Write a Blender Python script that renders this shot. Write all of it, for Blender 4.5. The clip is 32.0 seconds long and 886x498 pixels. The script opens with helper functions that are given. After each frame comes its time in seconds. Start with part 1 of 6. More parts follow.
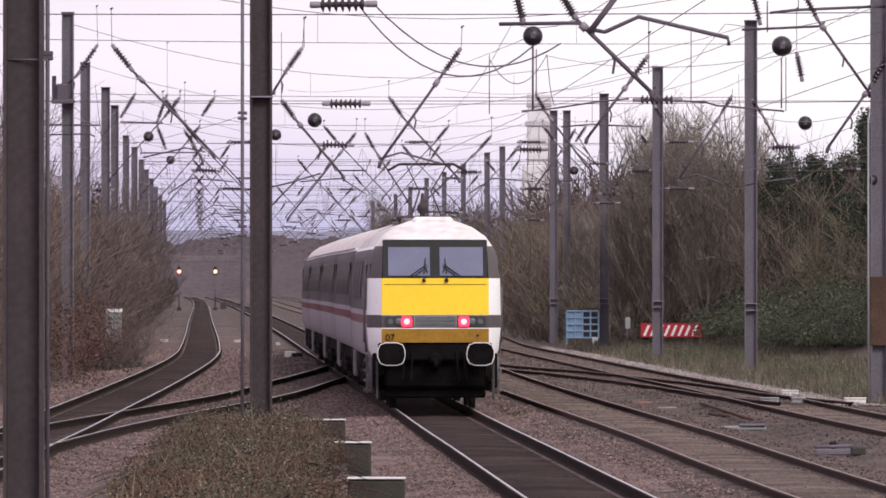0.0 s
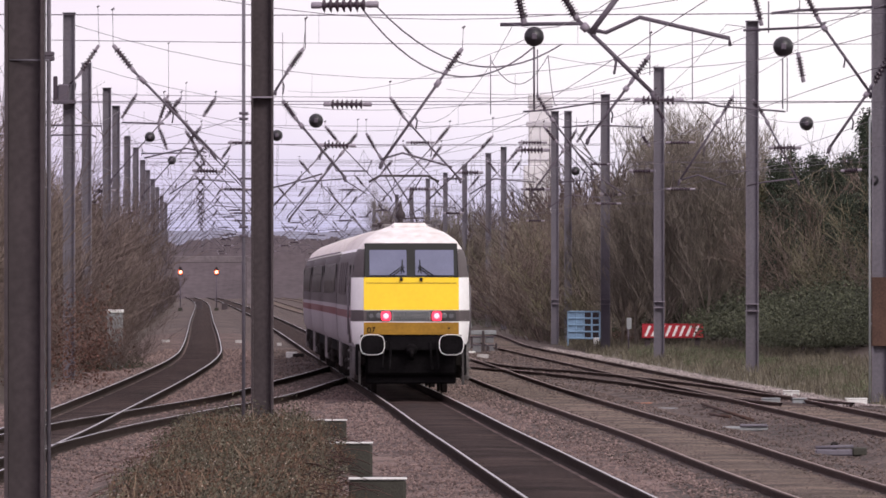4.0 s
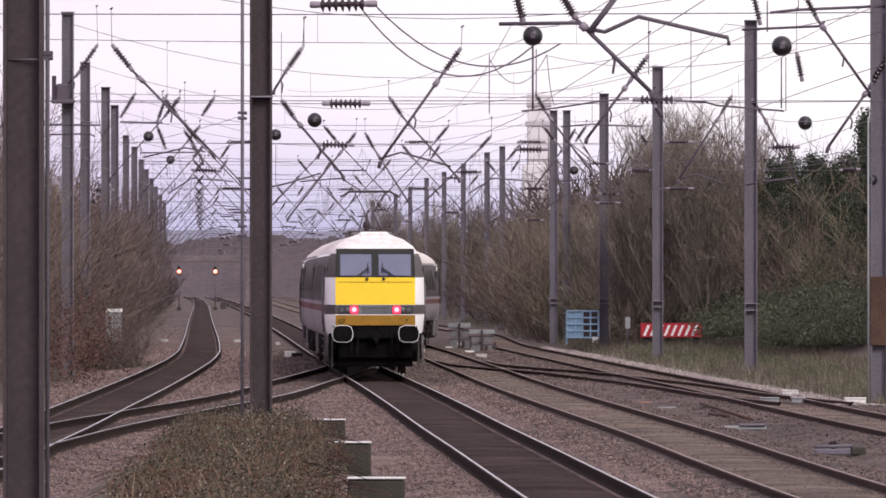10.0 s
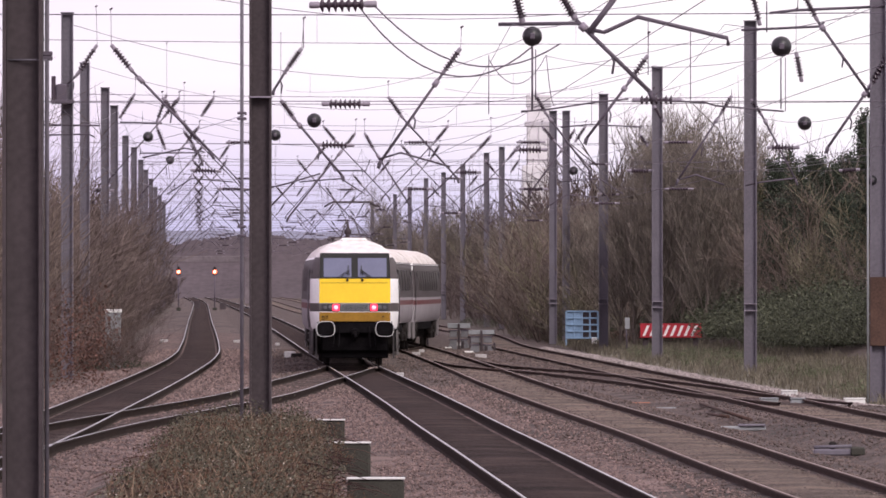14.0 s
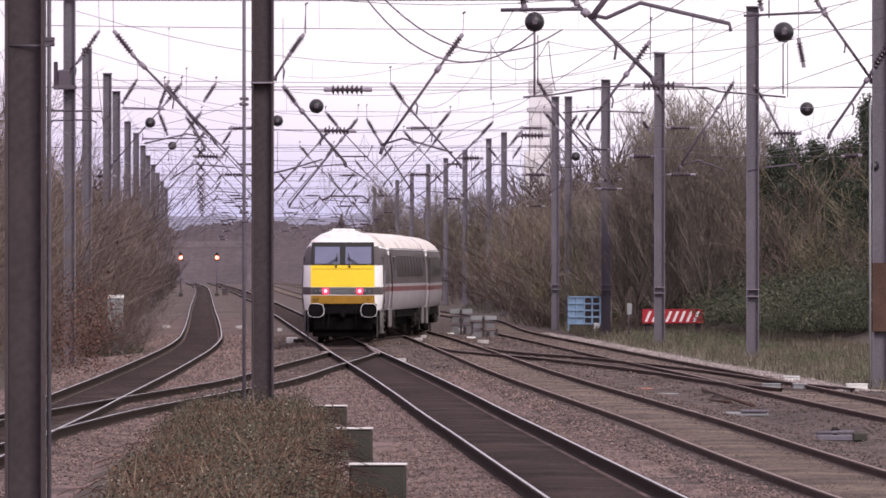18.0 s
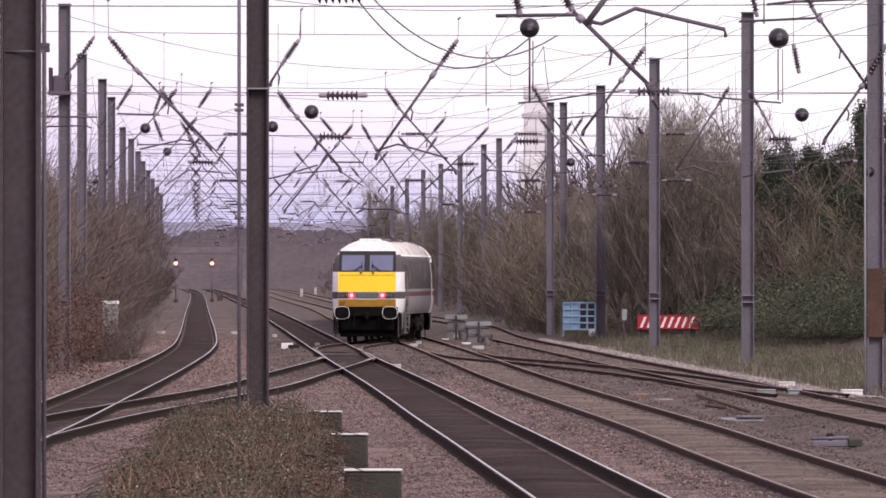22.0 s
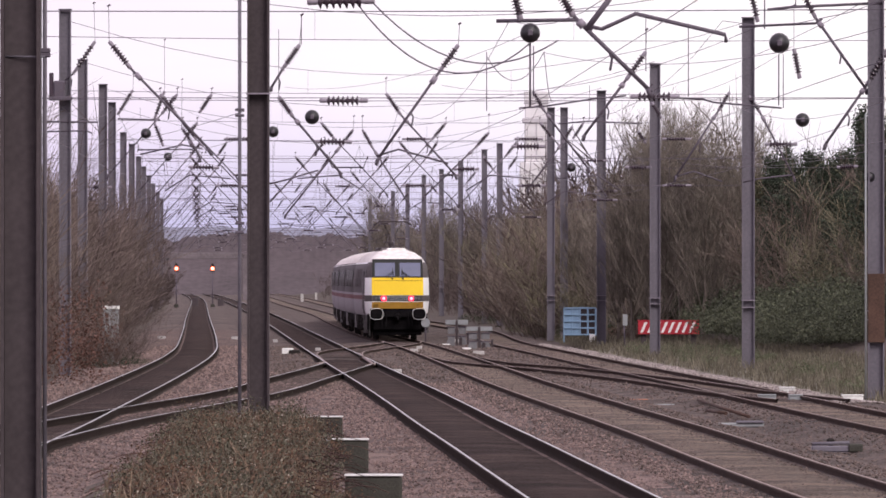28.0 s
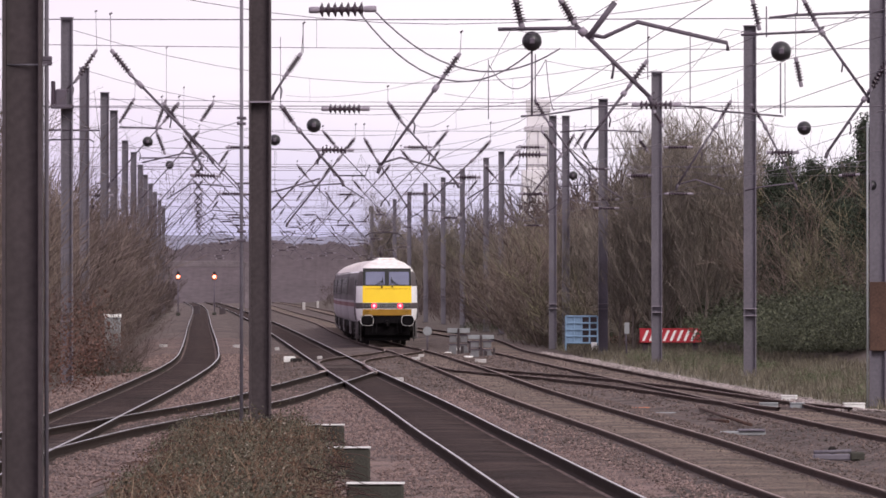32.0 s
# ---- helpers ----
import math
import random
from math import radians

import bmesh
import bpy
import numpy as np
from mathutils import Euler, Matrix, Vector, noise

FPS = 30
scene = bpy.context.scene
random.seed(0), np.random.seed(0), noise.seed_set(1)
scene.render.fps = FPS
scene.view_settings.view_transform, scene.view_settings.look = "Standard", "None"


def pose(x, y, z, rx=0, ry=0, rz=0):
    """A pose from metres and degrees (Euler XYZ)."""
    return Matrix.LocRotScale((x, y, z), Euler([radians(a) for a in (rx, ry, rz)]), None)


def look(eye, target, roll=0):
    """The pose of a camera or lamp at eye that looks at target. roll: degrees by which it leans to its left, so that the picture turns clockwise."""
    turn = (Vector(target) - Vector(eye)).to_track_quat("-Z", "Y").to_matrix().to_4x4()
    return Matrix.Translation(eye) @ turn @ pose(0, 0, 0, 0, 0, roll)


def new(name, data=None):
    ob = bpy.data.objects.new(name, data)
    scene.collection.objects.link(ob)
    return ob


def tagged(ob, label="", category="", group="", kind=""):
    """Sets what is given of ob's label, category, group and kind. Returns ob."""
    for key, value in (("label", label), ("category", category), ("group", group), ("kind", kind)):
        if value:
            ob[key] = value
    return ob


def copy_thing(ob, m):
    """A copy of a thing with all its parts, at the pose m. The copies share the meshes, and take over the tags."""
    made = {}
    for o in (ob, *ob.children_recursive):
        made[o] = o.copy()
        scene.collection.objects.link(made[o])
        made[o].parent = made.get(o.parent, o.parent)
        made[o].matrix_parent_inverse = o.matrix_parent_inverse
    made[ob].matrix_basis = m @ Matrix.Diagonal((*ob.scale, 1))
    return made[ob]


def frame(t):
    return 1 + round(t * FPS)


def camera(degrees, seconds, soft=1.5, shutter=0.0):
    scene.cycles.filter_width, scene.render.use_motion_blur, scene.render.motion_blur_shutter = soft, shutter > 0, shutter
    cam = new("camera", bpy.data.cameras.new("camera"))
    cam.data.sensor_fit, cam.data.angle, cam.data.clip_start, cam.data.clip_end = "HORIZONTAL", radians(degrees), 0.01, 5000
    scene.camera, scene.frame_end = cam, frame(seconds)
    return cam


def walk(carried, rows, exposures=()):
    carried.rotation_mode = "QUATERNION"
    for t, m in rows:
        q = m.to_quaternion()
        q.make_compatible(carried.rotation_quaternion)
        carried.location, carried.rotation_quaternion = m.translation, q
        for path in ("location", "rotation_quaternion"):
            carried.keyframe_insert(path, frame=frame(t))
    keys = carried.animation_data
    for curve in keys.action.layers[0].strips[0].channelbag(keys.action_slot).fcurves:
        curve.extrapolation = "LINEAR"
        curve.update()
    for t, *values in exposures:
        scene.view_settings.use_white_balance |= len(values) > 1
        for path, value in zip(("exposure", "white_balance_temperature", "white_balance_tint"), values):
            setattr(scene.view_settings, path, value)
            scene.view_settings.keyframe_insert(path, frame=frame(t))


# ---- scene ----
# x to the right, y along the line away from the camera, z up from the running surface of the rails
EYE = (0.0, 0.0, 2.5)
cam = camera(5.6105, 32.0, soft=1.65)
# seconds, degrees of upward tilt and of turn to the left: a long lens on an unsteady tripod
AIM = [
    (0, 0.2077, 0.0000), (0.5, 0.2127, 0.0104), (1, 0.2034, -0.0047), (1.5, 0.2127, 0.0027),
    (2, 0.2241, -0.0043), (2.5, 0.2085, -0.0068), (3, 0.2065, -0.0103), (3.5, 0.2089, 0.0100),
    (5.5, 0.2124, -0.0027), (6, 0.1849, 0.0058), (6.5, 0.1940, -0.0003), (7, 0.2296, 0.0064),
    (7.5, 0.2238, 0.0058), (8, 0.2073, 0.0114), (8.5, 0.1974, -0.0059), (9, 0.1863, 0.0054),
    (9.5, 0.1967, 0.0047), (10, 0.2070, -0.0003), (10.5, 0.2066, 0.0000), (11, 0.2080, -0.0044),
    (11.5, 0.2070, -0.0059), (12, 0.2025, -0.0117), (12.5, 0.1853, 0.0161), (13, 0.1858, -0.0270),
    (13.5, 0.1748, -0.0030), (14, 0.2094, -0.0035), (14.5, 0.2018, 0.0027), (16.5, 0.1696, -0.0289),
    (17, 0.1137, -0.0003), (17.5, 0.0734, -0.0099), (18, 0.1188, 0.0106), (18.5, 0.0976, -0.0044),
    (19, 0.1192, -0.0085), (19.5, 0.1227, -0.0085), (20, 0.1467, -0.0083), (20.5, 0.1539, -0.0114),
    (21, 0.1744, -0.0168), (21.5, 0.1692, -0.0275), (22, 0.1555, -0.0208), (22.5, 0.1868, -0.0247),
    (23, 0.1447, -0.0099), (23.5, 0.1555, -0.0429), (24, 0.1423, -0.0279), (24.5, 0.1689, -0.0336),
    (25, 0.1665, -0.0275), (25.5, 0.1665, -0.0250), (27.5, 0.2011, -0.0165), (28, 0.1882, -0.0171),
    (28.5, 0.2028, -0.0059), (29, 0.2066, -0.0298), (29.5, 0.2379, -0.0219), (30, 0.2186, -0.0282),
    (30.5, 0.2176, -0.0275), (31, 0.2159, -0.0103), (31.5, 0.2464, -0.0161), (32, 0.2403, -0.0059),
]
walk(cam, [(t, pose(*EYE, 90 + tilt, 0, turn)) for t, tilt, turn in AIM], exposures=[(0, 0.36, 6500, 12), (8, 0.39, 6500, 12), (12, 0.43, 6500, 14), (17, 0.5, 6500, 16), (20, 0.54, 6500, 16), (22, 0.51, 6500, 16), (25, 0.47, 6500, 15), (28, 0.43, 6500, 13.5), (32, 0.41, 6500, 13)])

# ---- overcast winter daylight ----
world = bpy.data.worlds.new("overcast_sky")
scene.world = world
world.use_nodes = True
wn, wl = world.node_tree.nodes, world.node_tree.links
wn.clear()
sky = wn.new("ShaderNodeTexSky")
sky.sky_type, sky.sun_disc = "NISHITA", False
sky.sun_elevation, sky.sun_rotation = radians(37.5), radians(155)
sky_scale = wn.new("ShaderNodeVectorMath")
sky_scale.operation = "SCALE"
sky_scale.inputs["Scale"].default_value = 0.06
wl.new(sky.outputs["Color"], sky_scale.inputs[0])
coords = wn.new("ShaderNodeTexCoord")
cloud_map = wn.new("ShaderNodeMapping")
cloud_map.inputs["Scale"].default_value = (6.0, 6.0, 60.0)
wl.new(coords.outputs["Generated"], cloud_map.inputs["Vector"])
cloud_noise = wn.new("ShaderNodeTexNoise")
cloud_noise.inputs["Scale"].default_value = 1.2
cloud_noise.inputs["Detail"].default_value = 4.0
wl.new(cloud_map.outputs["Vector"], cloud_noise.inputs["Vector"])
cloud_ramp = wn.new("ShaderNodeValToRGB")
cloud_ramp.color_ramp.elements[0].position, cloud_ramp.color_ramp.elements[0].color = 0.3, (0.96, 0.835, 1.02, 1)
cloud_ramp.color_ramp.elements[1].position, cloud_ramp.color_ramp.elements[1].color = 0.68, (1.24, 1.17, 1.2, 1)
towards = wn.new("ShaderNodeMapRange")
towards.inputs["From Min"].default_value, towards.inputs["From Max"].default_value = -0.06, 0.06
towards.inputs["To Min"].default_value, towards.inputs["To Max"].default_value = 0.1, 0.5
axes = wn.new("ShaderNodeSeparateXYZ")
wl.new(coords.outputs["Generated"], axes.inputs["Vector"])
wl.new(axes.outputs["X"], towards.inputs["Value"])
cloud_sum = wn.new("ShaderNodeMath")
cloud_sum.operation = "MULTIPLY_ADD"
cloud_sum.inputs[1].default_value = 0.45
wl.new(cloud_noise.outputs["Fac"], cloud_sum.inputs[0])
wl.new(towards.outputs["Result"], cloud_sum.inputs[2])
wl.new(cloud_sum.outputs[0], cloud_ramp.inputs["Fac"])
cloud_mix = wn.new("ShaderNodeMix")
cloud_mix.data_type = "RGBA"
cloud_mix.inputs["Factor"].default_value = 0.92
wl.new(sky_scale.outputs["Vector"], cloud_mix.inputs["A"])
wl.new(cloud_ramp.outputs["Color"], cloud_mix.inputs["B"])
background = wn.new("ShaderNodeBackground")
background.inputs["Strength"].default_value = 0.75
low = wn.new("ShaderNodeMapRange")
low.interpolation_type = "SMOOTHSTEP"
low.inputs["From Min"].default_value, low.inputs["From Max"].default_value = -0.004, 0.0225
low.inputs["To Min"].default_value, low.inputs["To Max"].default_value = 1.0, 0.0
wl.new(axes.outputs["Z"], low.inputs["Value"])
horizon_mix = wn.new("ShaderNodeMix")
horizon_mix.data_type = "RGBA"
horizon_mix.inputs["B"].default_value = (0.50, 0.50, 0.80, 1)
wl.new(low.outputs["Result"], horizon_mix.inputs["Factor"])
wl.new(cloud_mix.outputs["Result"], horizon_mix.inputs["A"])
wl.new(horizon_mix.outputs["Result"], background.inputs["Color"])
wl.new(background.outputs["Background"], wn.new("ShaderNodeOutputWorld").inputs["Surface"])

sun = new("sun", bpy.data.lights.new("sun", "SUN"))
sun.data.energy, sun.data.angle, sun.data.color = 1.5, radians(25), (1.0, 0.95, 0.9)
sun.matrix_world = look((60, -70, 110), (0, 60, 0))


# ---- materials ----
def mat(name, base, rough=0.8, metal=0.0, vary=0.35, scale=3.0, fine=40.0, bump=0.0, tint=None, rand=0.0, island=0.0, spec=0.3, sharp=0.18):
    """A surface with variation at two scales: a broad one in metres and a fine grain, and some chance from piece to piece."""
    m = bpy.data.materials.new(name)
    m.use_nodes = True
    n, l = m.node_tree.nodes, m.node_tree.links
    bsdf = n["Principled BSDF"]
    bsdf.inputs["Roughness"].default_value, bsdf.inputs["Metallic"].default_value = rough, metal
    bsdf.inputs["Specular IOR Level"].default_value = spec
    tc = n.new("ShaderNodeTexCoord")
    broad, grain = n.new("ShaderNodeTexNoise"), n.new("ShaderNodeTexNoise")
    for node, sc in ((broad, scale), (grain, fine)):
        node.inputs["Scale"].default_value = sc
        node.inputs["Detail"].default_value = 4.0
        l.new(tc.outputs["Object"], node.inputs["Vector"])
    ramp = n.new("ShaderNodeValToRGB")
    lo = [c * (1 - vary) for c in base]
    hi = [min(1.0, c * (1 + vary)) for c in (tint or base)]
    ramp.color_ramp.elements[0].position, ramp.color_ramp.elements[0].color = 0.5 - sharp, (*lo, 1)
    ramp.color_ramp.elements[1].position, ramp.color_ramp.elements[1].color = 0.5 + sharp, (*hi, 1)
    add = n.new("ShaderNodeMath")
    add.operation = "MULTIPLY_ADD"
    add.inputs[1].default_value = 0.5
    l.new(grain.outputs["Fac"], add.inputs[0])
    half = n.new("ShaderNodeMath")
    half.operation = "MULTIPLY"
    half.inputs[1].default_value = 0.5
    l.new(broad.outputs["Fac"], half.inputs[0])
    l.new(half.outputs[0], add.inputs[2])
    l.new(add.outputs[0], ramp.inputs["Fac"])
    colour = ramp.outputs["Color"]
    for amount, node, socket in ((rand, "ShaderNodeObjectInfo", "Random"), (island, "ShaderNodeNewGeometry", "Random Per Island")):
        if amount:
            src, hsv, fit = n.new(node), n.new("ShaderNodeHueSaturation"), n.new("ShaderNodeMapRange")
            fit.inputs["To Min"].default_value, fit.inputs["To Max"].default_value = 1 - amount, 1 + amount
            l.new(src.outputs[socket], fit.inputs["Value"])
            l.new(fit.outputs["Result"], hsv.inputs["Value"])
            l.new(colour, hsv.inputs["Color"])
            colour = hsv.outputs["Color"]
    l.new(colour, bsdf.inputs["Base Color"])
    if bump:
        b = n.new("ShaderNodeBump")
        b.inputs["Strength"].default_value = bump
        b.inputs["Distance"].default_value = 0.05
        l.new(grain.outputs["Fac"], b.inputs["Height"])
        l.new(b.outputs["Normal"], bsdf.inputs["Normal"])
    return m


def glow(name, colour, strength):
    m = bpy.data.materials.new(name)
    m.use_nodes = True
    b = m.node_tree.nodes["Principled BSDF"]
    b.inputs["Base Color"].default_value = (*colour, 1)
    b.inputs["Emission Color"].default_value = (*colour, 1)
    b.inputs["Emission Strength"].default_value = strength
    return m


M = {
    "ballast": mat("ballast", (0.07619, 0.04979, 0.04526), 0.95, vary=0.6, scale=0.55, fine=11.0, bump=1.0, tint=(0.1268, 0.086, 0.07846), sharp=0.11),
    "oily": mat("oily_dark_ballast", (0.02716, 0.01735, 0.01584), 0.95, vary=0.6, scale=0.5, fine=14, bump=0.9, tint=(0.04225, 0.02791, 0.02565), sharp=0.11, spec=0.08),
    "worn_ballast": mat("worn_brown_ballast", (0.05281, 0.03772, 0.03395), 0.95, vary=0.6, scale=0.4, fine=9, bump=1.0, tint=(0.08676, 0.06262, 0.05658), sharp=0.11),
    "dim_stone": mat("worn_ballast_stone", (0.1207, 0.09053, 0.08148), 0.95, vary=0.3, scale=2, fine=20, island=0.55),
    "grimy_bed": mat("grimy_brown_ballast", (0.04376, 0.03018, 0.02791), 0.95, vary=0.6, scale=0.5, fine=15, bump=0.9, tint=(0.07393, 0.05281, 0.04828), sharp=0.11, spec=0.1),
    "brown_bed": mat("brown_dusty_ballast", (0.07544, 0.05412, 0.04346), 0.95, vary=0.6, scale=0.5, fine=16, bump=1.0, tint=(0.123, 0.08856, 0.07052), sharp=0.11),
    "far_bed": mat("far_dusty_ballast", (0.0574, 0.03936, 0.03608), 0.95, vary=0.55, scale=0.12, fine=1.2, bump=0.4, tint=(0.08856, 0.06314, 0.0574), sharp=0.11),
    "stone": mat("ballast_stone", (0.1735, 0.123, 0.1132), 0.95, vary=0.3, scale=2, fine=20, island=0.55),
    "soil": mat("bank_soil", (0.0615, 0.0451, 0.0369), 0.95, vary=0.4, scale=0.4, fine=5.0, bump=0.5),
    "grass": mat("rough_grass", (0.1032, 0.09632, 0.06708), 0.9, vary=0.4, scale=0.7, fine=8, tint=(0.1419, 0.1221, 0.09288), island=0.35),
    "rail_side": mat("rusty_rail", (0.027, 0.017, 0.014), 0.95, vary=0.35, scale=1.5, fine=25, spec=0.1),
    "rail_brown": mat("brown_rusty_rail", (0.062, 0.042, 0.036), 0.95, vary=0.35, scale=1.5, fine=25, spec=0.1),
    "pale_stone": mat("fresh_pale_ballast", (0.2706, 0.2296, 0.2214), 0.95, vary=0.3, scale=2, fine=20, island=0.45),
    "cap": mat("dull_zinc_end_fitting", (0.27, 0.234, 0.279), 0.6, metal=0.2, vary=0.15, scale=4),
    "rail_top": mat("worn_rail_head", (0.40, 0.39, 0.41), 0.4, metal=0.7, vary=0.1, scale=0.8, fine=20),
    "rail_dull": mat("dull_rail_head", (0.27, 0.205, 0.19), 0.7, metal=0.1, vary=0.2, scale=0.8, fine=20),
    "sleeper": mat("oily_timber_sleeper", (0.04526, 0.0347, 0.03395), 0.9, vary=0.35, scale=1.5, fine=18, island=0.3),
    "steel": mat("weathered_galvanised_steel", (0.146, 0.131, 0.157), 0.7, metal=0.1, vary=0.22, scale=0.9, fine=14),
    "dark_steel": mat("dark_painted_steel", (0.0567, 0.0432, 0.0477), 0.7, vary=0.3, scale=1.0, fine=16),
    "rust": mat("rusted_steel_base", (0.075, 0.042, 0.032), 0.9, vary=0.4, scale=2.0, fine=20),
    "wire": mat("overhead_copper_wire", (0.13, 0.11, 0.135), 0.6, metal=0.3, vary=0.1),
    "tube": mat("grey_steel_tube", (0.1035, 0.0855, 0.108), 0.6, metal=0.2, vary=0.15, scale=3),
    "insulator": mat("brown_glazed_porcelain", (0.05, 0.033, 0.046), 0.25, vary=0.15, scale=5, spec=0.5),
    "ball": mat("black_plastic", (0.02, 0.018, 0.022), 0.35, vary=0.2, scale=4, spec=0.5),
    "concrete": mat("dark_concrete", (0.045, 0.043, 0.036), 0.9, vary=0.3, scale=2.5, fine=30, bump=0.3),
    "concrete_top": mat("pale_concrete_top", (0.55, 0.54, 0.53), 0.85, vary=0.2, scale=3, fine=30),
    "twig": mat("bare_brown_twigs", (0.142, 0.109, 0.091), 0.95, vary=0.35, scale=0.5, fine=6, island=0.4, rand=0.2),
    "twig_dark": mat("dark_brown_twigs", (0.118, 0.088, 0.08), 0.95, vary=0.35, scale=0.5, fine=6, island=0.45, rand=0.2),
    "twig_olive": mat("lichened_olive_twigs", (0.1397, 0.1233, 0.08284), 0.95, vary=0.35, scale=0.5, fine=6, island=0.4, rand=0.2),
    "copper_leaf": mat("dead_copper_leaves", (0.1032, 0.05332, 0.043), 0.9, vary=0.4, scale=0.8, fine=8, island=0.5),
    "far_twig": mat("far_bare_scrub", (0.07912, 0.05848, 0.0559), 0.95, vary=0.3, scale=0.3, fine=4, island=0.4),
    "twig_grey": mat("bare_grey_branches", (0.172, 0.146, 0.124), 0.95, vary=0.35, scale=0.5, fine=6, island=0.4, rand=0.15),
    "bark": mat("grey_brown_bark", (0.14, 0.115, 0.10), 0.95, vary=0.4, scale=2, fine=14, bump=0.4),
    "weed": mat("pale_green_weeds", (0.085, 0.098, 0.055), 0.8, vary=0.4, scale=0.5, fine=6, island=0.5),
    "bracken": mat("dead_bracken", (0.129, 0.086, 0.06708), 0.9, vary=0.4, scale=0.5, fine=6, island=0.5, rand=0.25),
    "bramble": mat("bramble_leaves", (0.04, 0.049, 0.031), 0.8, vary=0.45, scale=0.5, fine=6, island=0.55, rand=0.3, tint=(0.05676, 0.0602, 0.03784)),
    "evergreen": mat("dark_evergreen_leaves", (0.036, 0.046, 0.03), 0.75, vary=0.4, scale=0.6, fine=6, island=0.5),
    "mound_leaf": mat("brown_green_bramble_leaves", (0.084, 0.076, 0.054), 0.8, vary=0.45, scale=0.6, fine=6, island=0.6),
    "stalk": mat("dead_brown_stalks", (0.129, 0.0903, 0.0645), 0.95, vary=0.4, scale=0.8, fine=8, island=0.6),
    "dark_stalk": mat("dark_red_brown_stems", (0.06, 0.032, 0.028), 0.9, vary=0.4, scale=0.8, fine=8, island=0.5),
    "pale_leaf": mat("bleached_dead_leaves", (0.34, 0.29, 0.25), 0.9, vary=0.3, scale=0.8, fine=8, island=0.4),
    "dead_leaf": mat("dead_brown_leaves", (0.1032, 0.0602, 0.04128), 0.9, vary=0.4, scale=0.8, fine=8, island=0.5),
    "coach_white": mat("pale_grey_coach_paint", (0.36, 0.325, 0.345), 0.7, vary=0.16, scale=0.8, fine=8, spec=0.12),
    "end_skirt": mat("dusty_grey_end_skirt", (0.2, 0.18, 0.185), 0.75, vary=0.25, scale=1.5, fine=10, spec=0.1),
    "dome_paint": mat("rain_streaked_white_dome", (0.70, 0.63, 0.60), 0.55, vary=0.12, scale=1.6, fine=4, tint=(0.8, 0.77, 0.77), sharp=0.15),
    "guard": mat("dusty_dark_guard", (0.06, 0.055, 0.055), 0.85, vary=0.3, scale=2, fine=14, spec=0.1),
    "coach_skirt": mat("grimy_grey_skirt", (0.15, 0.135, 0.135), 0.7, vary=0.3, scale=1.5, fine=10),
    "white": mat("white_paint", (0.94, 0.92, 0.92), 0.4, vary=0.06, scale=1.2, fine=10, spec=0.5),
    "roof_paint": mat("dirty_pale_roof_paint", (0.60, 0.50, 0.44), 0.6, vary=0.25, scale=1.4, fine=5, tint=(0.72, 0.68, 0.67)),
    "yellow": mat("warning_yellow_paint", (1.0, 0.66, 0.02), 0.4, vary=0.06, scale=1.2, fine=10, spec=0.5),
    "dirty_yellow": mat("grimy_yellow_paint", (0.29, 0.15, 0.012), 0.6, vary=0.25, scale=2.5, fine=14),
    "dark_grey": mat("dark_grey_livery_paint", (0.105, 0.088, 0.092), 0.6, vary=0.14, scale=1, fine=9, spec=0.2),
    "mid_grey": mat("grey_surround_paint", (0.185, 0.165, 0.18), 0.5, vary=0.12, scale=1, fine=9),
    "red": mat("red_livery_paint", (0.18, 0.07, 0.074), 0.65, vary=0.1, scale=1, fine=9),
    "black": mat("sooty_black_underframe", (0.008, 0.007, 0.008), 0.9, vary=0.5, scale=2, fine=14, spec=0.05),
    "gear": mat("grimy_running_gear", (0.026, 0.022, 0.021), 0.85, vary=0.5, scale=3, fine=18, spec=0.1),
    "glass_dark": mat("tinted_window_glass", (0.042, 0.038, 0.041), 0.3, vary=0.05, spec=0.4),
    # the blue of the reflected sky is painted into the glass colour
    "screen": mat("sky_tinted_windscreen_glass", (0.115, 0.122, 0.205), 0.06, vary=0.15, scale=1.5, spec=1.0),
    "rubber": mat("black_rubber_seal", (0.02, 0.02, 0.02), 0.7, vary=0.1),
    "tail_lamp": glow("lit_red_tail_lamp", (1.0, 0.03, 0.07), 1.65),
    "tail_core": glow("lit_tail_lamp_core", (1.0, 0.30, 0.36), 1.7),
    "signal_red": glow("lit_red_signal", (1.0, 0.12, 0.05), 2.3),
    "signal_core": glow("lit_signal_core", (1.0, 0.6, 0.36), 3.2),
    "lamp_case": mat("dark_lamp_housing", (0.035, 0.033, 0.035), 0.4, vary=0.2, scale=3, spec=0.5),
    "lamp_off": mat("unlit_lamp_glass", (0.12, 0.12, 0.13), 0.15, vary=0.1, spec=0.6),
    "red_sign": mat("red_stop_board", (0.36, 0.022, 0.035), 0.6, vary=0.2, scale=3, fine=20),
    "olive_leaf": mat("olive_ivy_leaves", (0.0645, 0.0688, 0.0387), 0.8, vary=0.4, scale=0.6, fine=6, island=0.5, tint=(0.0946, 0.0817, 0.0473)),
    "white_sign": mat("white_stripe_paint", (0.75, 0.70, 0.70), 0.6, vary=0.12, scale=3, fine=20),
    "blue": mat("blue_steel_mesh_panel", (0.19, 0.29, 0.42), 0.6, vary=0.2, scale=2, fine=20),
    "sign_grey": mat("grey_aluminium_board", (0.27, 0.28, 0.29), 0.55, metal=0.1, vary=0.15, scale=2.5, fine=16),
    "pale_block": mat("weathered_pale_block", (0.42, 0.4, 0.39), 0.8, vary=0.25, scale=4, fine=20),
